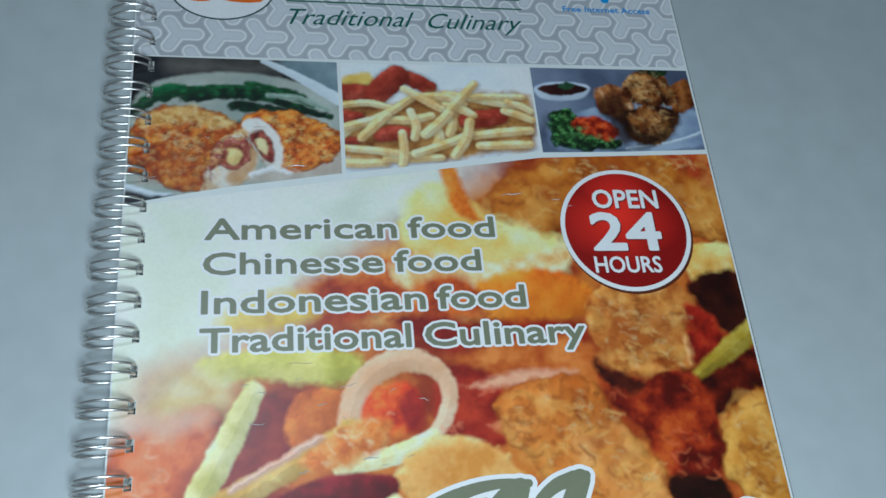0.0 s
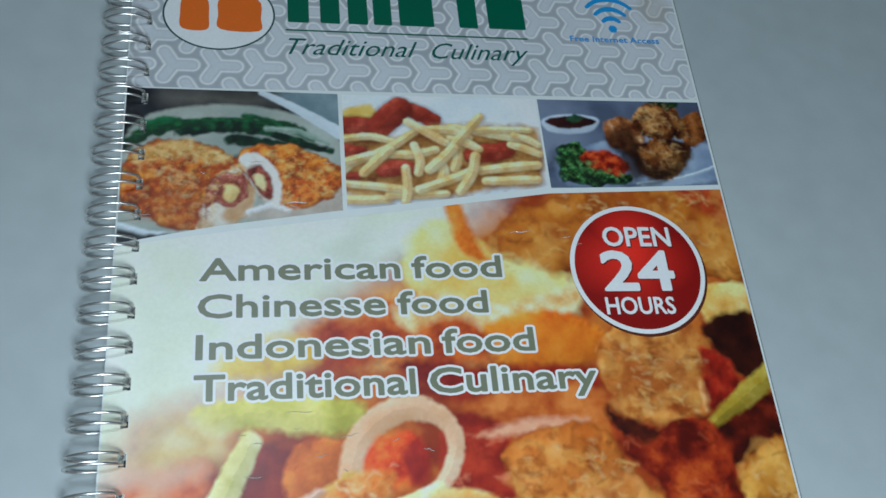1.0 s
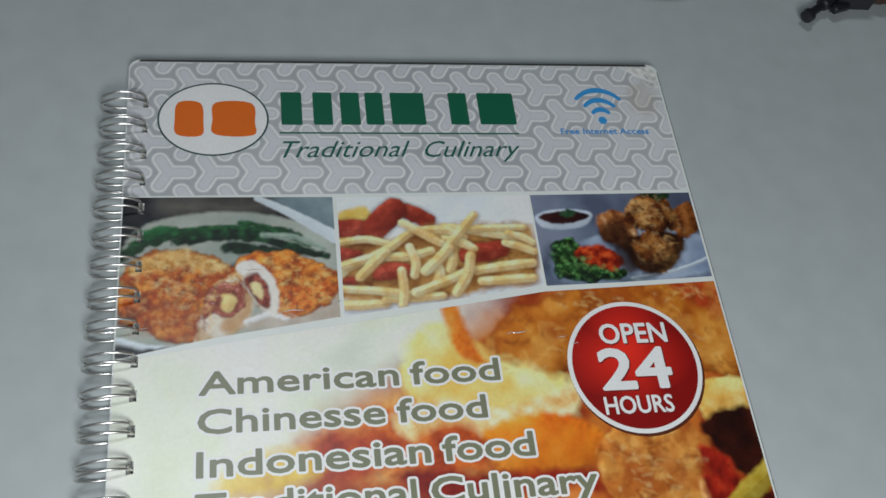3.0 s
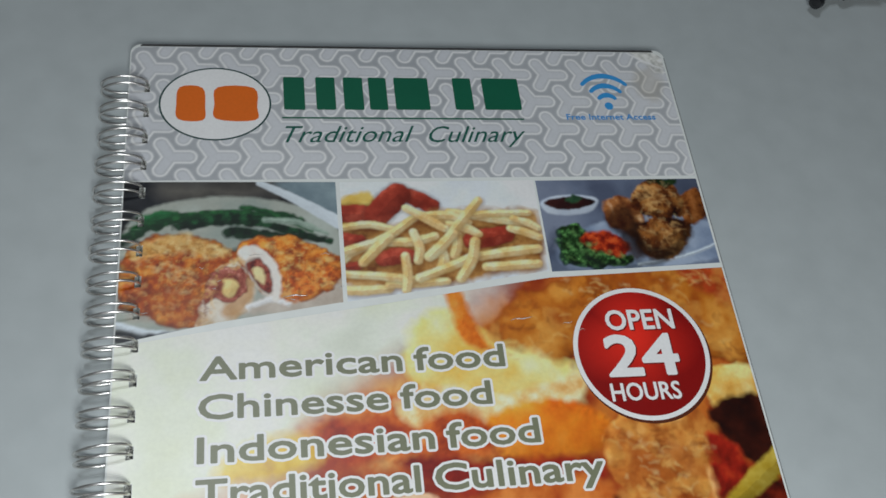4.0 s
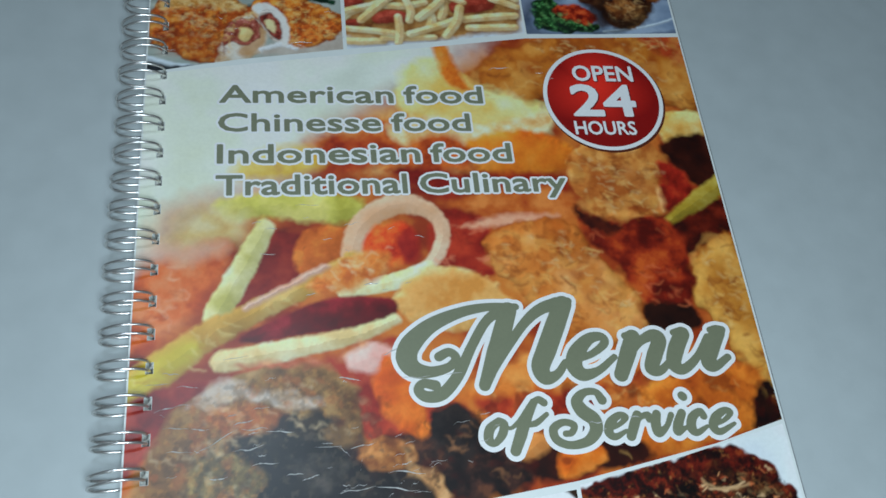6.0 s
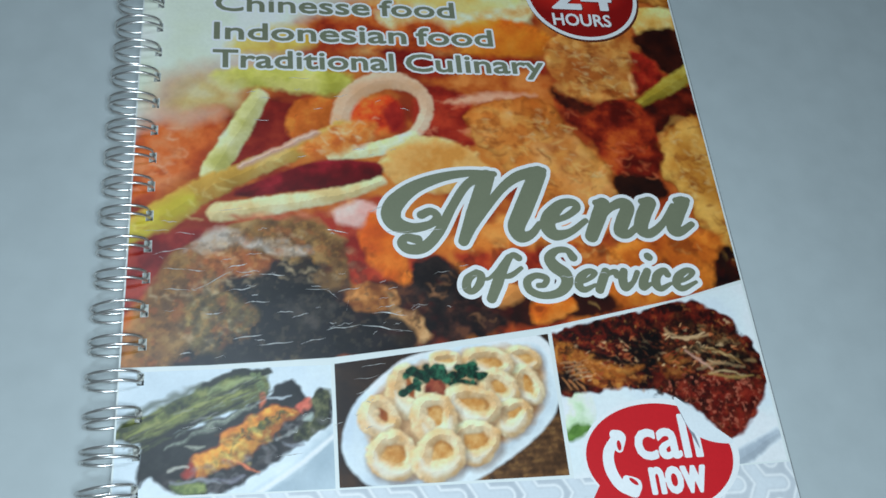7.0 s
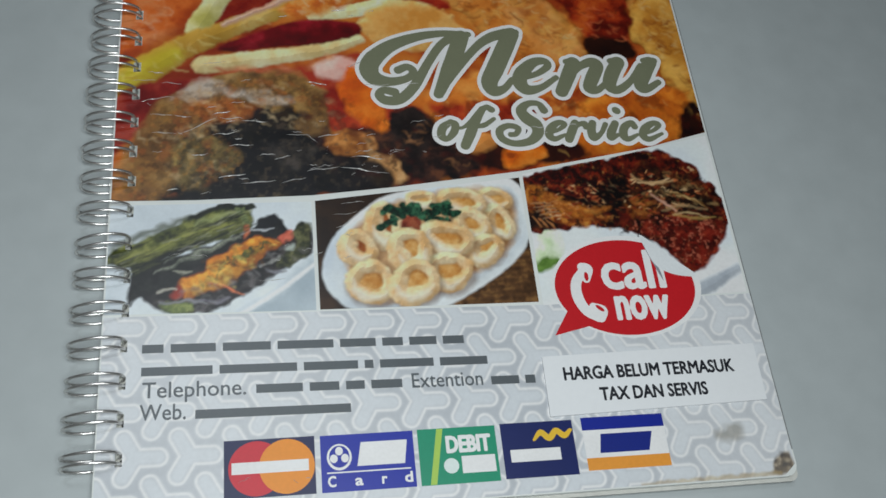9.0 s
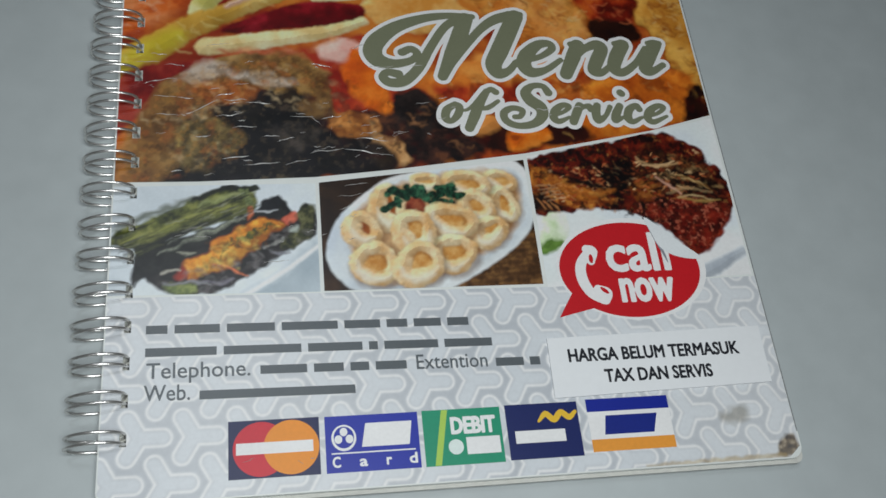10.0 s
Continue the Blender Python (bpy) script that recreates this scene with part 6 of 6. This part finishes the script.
SUBTITLE.append(([(123.8, 94.5), (123.1, 92.1), (123.4, 89.9), (125.7, 91.3), (127.4, 94.1)], [1.0, 1.2, 1.1, 0.6, 0.7]))
SUBTITLE.append(([(130.2, 94.4), (128.7, 91.7), (128.3, 89.9), (130.8, 90.9)], [1.0, 1.2, 1.0, 0.4]))
SUBTITLE.append(([(131.2, 98.8), (131.5, 98.5)], [1.0, 1.0]))
SUBTITLE.append(([(135.6, 93.4), (134.9, 94.6), (132.7, 93.2), (131.9, 90.6), (133.1, 89.4), (136, 90.8)], [0.9, 0.8, 1.1, 1.2, 0.8, 0.4]))
SUBTITLE.append(([(137.3, 91), (140.7, 92.1), (142.7, 93.9), (141.2, 94.5), (138.6, 92.9), (137.5, 90.6), (139, 89.3), (143.1, 91.1)], [0.5, 0.5, 0.7, 0.8, 1.1, 1.1, 0.8, 0.4]))
script("title_outline", TITLE + SUBTITLE, 0.08, 1.3, WHITE_INK, cover, "white outline of the script title")
script("title", TITLE, 0.14, 0.22, OLIVE, cover, "large grey-green script title reading Menu")
script("subtitle", SUBTITLE, 0.14, 0.08, OLIVE, cover, "grey-green script lettering reading of Service")

# red speech bubble
RED = inked("c02028")
def clipped(pts):
    """The outline without the corner over the turned-up edge."""
    (ax, ay), (bx, by) = [(130, 60.2), (143.1, 48.6)]
    out = []
    for x, y in pts:
        over = (bx - ax) * (y - ay) - (by - ay) * (x - ax)
        if over > 0:
            k = over / ((bx - ax) ** 2 + (by - ay) ** 2)
            x, y = x + k * (by - ay), y - k * (bx - ax)
        out.append((x, y))
    return out


flat("bubble_rim", clipped(ring(124.2, 46.3, 19.4, 13.9, 60)), 0.07, inked("e8eaea"), cover, "white halo of the speech bubble")
flat("speech_bubble", clipped(ring(123.7, 46.0, 18.2, 12.9, 60, 232, 232 + 336)) + [(103.6, 33.8)], 0.09, RED, cover, "red printed speech bubble with a tail")
flat("curl_shade", rounded([(130.2, 59.5), (131.1, 55.3), (132.6, 50.8), (133.9, 47.3), (133.6, 50.1), (132.6, 53.2), (131.4, 58)], 5), 0.145, inked("8a8c94"), cover)
flat("page_curl", rounded([(130, 60.2), (132.9, 58.1), (137.9, 53.2), (143, 48.6), (139.1, 48.4), (134.9, 49.8), (132.5, 52), (131.2, 55.6)], 5), 0.15, inked("dce0e2"), cover, "pale printed page curl")
script("handset", [([(113.8, 50.9), (111.2, 47.6), (110.9, 43.6), (112.5, 39.9), (115.3, 38)], [1.2, 1.3, 1.4, 1.3, 1.2]), ([(113.3, 51.6), (114.5, 50.9), (113.9, 48.3)], [1.2, 1.5, 1.0]), ([(114.4, 40.9), (116.3, 39.7), (115.8, 37.9)], [1.0, 1.5, 1.2])], 0.11, 0, PLAIN_WHITE, cover, "white telephone handset sign")
flat("earpiece", ring(114, 49, 0.55, 1.25, 16), 0.13, RED, cover)
flat("mouthpiece", [(116 + 1.3 * math.cos(a * 0.4) * 0.75 - 0.5 * math.sin(a * 0.4) * 0.66, 40.4 - 1.3 * math.cos(a * 0.4) * 0.66 - 0.5 * math.sin(a * 0.4) * 0.75) for a in range(16)], 0.13, RED, cover)
letters("call", 118.2, 134.2, 45.6, 10.0, 0.13, PLAIN_WHITE, cover, 0.36, label="bold white lettering")
letters("now", 120.3, 133.8, 37.4, 8.6, 0.13, PLAIN_WHITE, cover, 0.36, label="bold white lettering")

# lines of small print
GREY = inked("5c6266")


def bars(x0, base, sizes, height=2.0, gap=1.5, tilt=-0.011):
    x = x0
    for w in sizes:
        y = base + (x - x0) * tilt
        flat("text_bar", [(x, y), (x + w, y + w * tilt), (x + w, y + w * tilt + height), (x, y + height)], 0.07, GREY, cover)
        x += w + gap


bars(8.8, 33.7, (4.6, 9.8, 10.6, 12.6, 8.2, 4.8, 6.4, 5.0))
bars(8.8, 28.4, (15.2, 17.0, 12.2, 2.0, 12.4, 11.2))
letters("Telephone.", 9.2, 31.2, 23.4, 3.5, 0.07, GREY, cover, 0.04, label="small grey lettering", tilt=-0.012)
bars(33.4, 23.3, (10.2, 6.6, 4.2, 7.0))
letters("Extention", 68.2, 84.6, 22.7, 3.4, 0.07, GREY, cover, 0.04, label="small grey lettering", tilt=-0.012)
bars(86.6, 22.5, (6.6, 2.4))
letters("Web.", 8.8, 18.4, 18.4, 3.5, 0.07, GREY, cover, 0.04, label="small grey lettering", tilt=-0.012)
bars(20.4, 18.2, (33.6,))

# row of small payment signs
def quad(name, x0, y0, x1, y1, lift, code, label=""):
    return flat(name, [(x0, y0), (x1, y0), (x1, y1), (x0, y1)], lift, inked(code), cover, label)


def pay(x0, x1, y0, y1, code, label):
    return quad("payment_sign", x0, y0, x1, y1, 0.08, code, label)


pay(26.4, 45.6, 0.4, 12.9, "1c2450", "dark blue payment sign with red and orange discs")
flat("disc", ring(33.2, 6.6, 5.9, 5.9, 40), 0.10, inked("c82838"), cover, "red disc")
flat("disc", ring(39.6, 6.7, 5.9, 5.9, 40), 0.115, inked("e8902c"), cover, "orange disc")
quad("name_bar", 28.0, 5.5, 44.2, 8.0, 0.14, "ececec", "white name bar")
pay(46.8, 67.2, 0.4, 12.8, "2434a0", "blue payment sign with white marks")
flat("emblem", ring(50.8, 7.9, 2.7, 2.9, 24), 0.10, inked("e8ecf0"), cover)
flat("emblem", ring(50.8, 8.0, 2.2, 2.4, 24), 0.115, inked("2434a0"), cover)
for x, y in ((50.8, 9.2), (49.6, 7.6), (52.0, 7.6)):
    flat("petal", ring(x, y, 0.85, 0.95, 14), 0.13, inked("e8ecf0"), cover)
flat("name_bar", [(54.6, 5.7), (65.0, 5.7), (65.8, 10.9), (55.6, 10.9)], 0.10, inked("e8ecf0"), cover, "white name bar")
quad("rule", 48.0, 4.4, 66.2, 4.7, 0.10, "e8ecf0")
for x, word in ((48.2, "C"), (54.0, "a"), (59.8, "r"), (64.8, "d")):
    letters(word, x, x + (1.6 if word != "r" else 1.0), 1.6, 2.2, 0.10, inked("e8ecf0"), cover, 0.1, label="small white lettering")
pay(68.2, 85.9, 0.4, 12.9, "249070", "green payment sign with white marks")
flat("stripe", [(70.2, 0.5), (71.6, 0.5), (74.0, 12.8), (72.6, 12.8)], 0.10, inked("a8c85c"), cover, "pale green stripe")
letters("DEBIT", 74.6, 84.4, 7.4, 3.5, 0.10, inked("e8ecf0"), cover, 0.22, label="bold white lettering")
quad("name_bar", 77.6, 2.6, 85.2, 6.4, 0.10, "e8ecf0", "white name bar")
flat("emblem", ring(75.2, 4.4, 1.7, 1.7, 20), 0.10, inked("d8e4e0"), cover)
pay(87.1, 104.0, 0.6, 13.1, "1c2860", "navy payment sign with a gold wave")
quad("name_bar", 88.8, 4.2, 100.4, 7.0, 0.10, "e8ecf0", "white name bar")
script("wave", [([(94.6, 9.0), (96.4, 10.6), (98.2, 9.2), (100.0, 10.8), (101.8, 9.6), (103.4, 10.8)], [0.3, 0.7, 0.7, 0.7, 0.7, 0.4])], 0.10, 0, inked("e0b83c"), cover, "gold wave")
pay(106.2, 126.0, 1.2, 13.4, "eceef0", "white payment sign with blue and orange bands")
quad("band", 106.2, 10.4, 126.0, 13.4, 0.10, "1c2c90", "blue band")
quad("band", 106.2, 1.2, 126.0, 4.0, 0.10, "e09840", "orange band")
flat("name_bar", [(109.6, 5.0), (121.4, 5.0), (122.8, 9.4), (110.4, 9.4)], 0.10, inked("1c2c80"), cover, "dark blue name bar")

# stuck-on paper label
def paper_label():
    pts = [(99.4, 28.5), (99.2, 14.0), (153.1, 15.2), (153.3, 29.5)]
    bm = bmesh.new()
    up = [bm.verts.new((x * MM, y * MM, (TOP + 0.50) * MM)) for x, y in pts]
    dn = [bm.verts.new((x * MM, y * MM, (TOP + 0.10) * MM)) for x, y in pts]
    bm.faces.new(up)
    for i in range(4):
        j = (i + 1) % 4
        bm.faces.new((up[i], dn[i], dn[j], up[j]))
    bmesh.ops.recalc_face_normals(bm, faces=bm.faces[:])
    return tagged(linked("paper_label", bm, M_PAPER, book), "white paper label stuck on the cover")


slip = paper_label()
BLACK = inked("282a30")
letters("HARGA BELUM TERMASUK", 104.0, 146.6, 22.5, 3.0, 0.54, BLACK, slip, 0.13, label="bold black lettering", tilt=0.004)
letters("TAX DAN SERVIS", 112.0, 138.6, 17.2, 3.0, 0.54, BLACK, slip, 0.13, label="bold black lettering", tilt=0.004)


# thin strips with the shade behind the book's edges put into their colour
flat("edge_shade", [(2.4, 287.2), (153.4, 287.2), (153.0, 287.98), (3.0, 287.98)], 0.03, M_EDGE, cover, "dark strip painted as shade along the top board edge")
flat("edge_shade", [(156.2, 3), (156.46, 3), (156.46, 285), (156.2, 285)], 0.06, surface("grey_edge", (0.22, 0.23, 0.24), 0.5, vary=0.4), cover, "grey strip painted as shade along the right board edge")


# ---- wear: wrinkles in the clear film, glints put into their colour ----
CREASES = [(10.2, 101.9, 8.0, 1.6), (26.0, 97.8, 4.8, 1.3), (34.2, 95.2, 6.3, -0.7), (20.6, 93.9, 8.7, 4.7), (27.1, 91.5, 6.8, 1.2), (28.5, 79.1, 6.6, 0.7), (34.8, 77.2, 8.6, 0.7), (43.5, 77.8, 6.1, 1.4), (50.9, 80.9, 8.3, 1.0), (59.9, 80.6, 9.7, -1.7), (52.6, 90.8, 5.7, 0.9), (48.4, 89.7, 2.7, -2.6), (40.7, 84.3, 4.1, 1.4), (52.1, 86.8, -0.8, -3.8), (50.4, 107.0, 5.8, -0.8), (62.2, 84.1, 8.5, -0.8), (60.6, 113.5, 3.8, 1.8), (13.5, 106.7, 4.8, -0.7)]


def creases():
    rnd = random.Random(11)
    verts, faces = [], []

    def crease(x, y, long, rise, wide):
        n = 5
        pts = [(x + long * (i / (n - 1) - 0.5), y + rise * (i / (n - 1) - 0.5) + rnd.uniform(-0.28, 0.28)) for i in range(n)]
        line = rounded(pts, 3, closed=False)
        at = len(verts)
        for i, (px, py) in enumerate(line):
            s = math.sin(math.pi * i / (len(line) - 1)) ** 0.7
            w = wide * s * rnd.uniform(0.25, 1.3) + 0.01
            verts.extend([(px, py - w, TOP + 0.152), (px, py, TOP + 0.165 + 0.10 * s), (px, py + w, TOP + 0.152)])
        for i in range(len(line) - 1):
            a = at + 3 * i
            faces.extend([(a, a + 3, a + 4, a + 1), (a + 1, a + 4, a + 5, a + 2)])
    for cx, cy, sx, sy, n in ((40, 84, 30, 10, 22), (24, 104, 18, 10, 12), (62, 96, 18, 12, 16), (52, 142, 26, 14, 14), (30, 212, 24, 10, 9), (52, 58, 6, 14, 7), (30, 56, 18, 8, 6), (100, 90, 20, 8, 6), (120, 200, 26, 14, 3), (36, 6, 10, 4, 3)):
        for _ in range(n):
            crease(cx + rnd.uniform(-sx, sx), cy + rnd.uniform(-sy, sy), rnd.choice((1.2, 1.8, 2.6, 4.0, 6.0)), rnd.uniform(-0.4, 0.9), rnd.uniform(0.05, 0.14))
    for x, y, long, rise in CREASES:
        crease(x, y, long, rise, 0.14)
    ob = mesh_object("film_creases", verts, faces, M_CREASE, cover)
    tagged(ob, "small wrinkles in the clear film, their glints painted pale", kind="stuff")


creases()


# ---- things at the far side of the table ----
M_DARK = surface("black_plastic", (0.018, 0.019, 0.022), 0.35, grain=90, vary=0.2, bump=0.1)
M_BROWN = surface("brown_wood", (0.09, 0.036, 0.018), 0.45, grain=50, vary=0.35, bump=0.15)


def turned(name, profile, m, material, parent, n=28):
    """A round part turned from (distance along, radius) pairs, in mm, along the x axis of the pose m."""
    bm = bmesh.new()
    rings = []
    for d, r in profile:
        rings.append([bm.verts.new(m @ (Vector((d, r * math.cos(2 * math.pi * k / n), r * math.sin(2 * math.pi * k / n))) * MM)) for k in range(n)])
    for a, b in zip(rings, rings[1:]):
        for k in range(n):
            bm.faces.new((a[k], a[(k + 1) % n], b[(k + 1) % n], b[k]))
    bm.faces.new(rings[0][::-1])
    bm.faces.new(rings[-1])
    bmesh.ops.recalc_face_normals(bm, faces=bm.faces[:])
    return linked(name, bm, material, parent, smooth=False)


def tray():
    """Round black tray, only whose near rim shows."""
    thing = tagged(new("tray"), "round black plastic tray standing on the white table", "tray")
    cx, cy = 166.0, 376.5
    outer = [(0, 50), (1.5, 53), (7, 56), (9, 56), (9, 54.2), (3, 51.5), (2.6, 0.5)]
    turned("bowl", outer, Matrix.Translation((cx * MM, cy * MM, 0)) @ Euler((0, radians(-90), 0)).to_matrix().to_4x4(), M_DARK, thing, 64)


def gadget():
    """Small dark device with a knobbed pin and a brown grip."""
    thing = tagged(new("pocket_tool"), "small black tool with knobbed pin and brown wooden grip", "tool")
    at = Matrix.Translation((0.2155, 0.3095, 0.0042)) @ Euler((0, 0, radians(36))).to_matrix().to_4x4()
    turned("pin", [(-1.0, 1.0), (-0.6, 2.2), (1.2, 2.4), (2.0, 1.5), (8.5, 1.4), (9.0, 2.2), (13, 2.4)], at, M_DARK, thing)
    box("body", (225.5, 314.5, 0.6), (243, 327, 13), M_DARK, thing, 2.0)
    turned("screw", [(0, 1.0), (0.5, 1.6), (6, 1.7), (7, 1.0)], Matrix.Translation((0.2262, 0.3128, 0.004)) @ Euler((0, 0, radians(20))).to_matrix().to_4x4(), M_DARK, thing)
    turned("grip", [(0, 3.5), (1.5, 6.0), (5, 7.2), (16, 7.4), (30, 7.0), (33, 4.5)], Matrix.Translation((0.240, 0.3215, 0.0076)) @ Euler((0, 0, radians(8))).to_matrix().to_4x4(), M_BROWN, thing)


tray()
gadget()
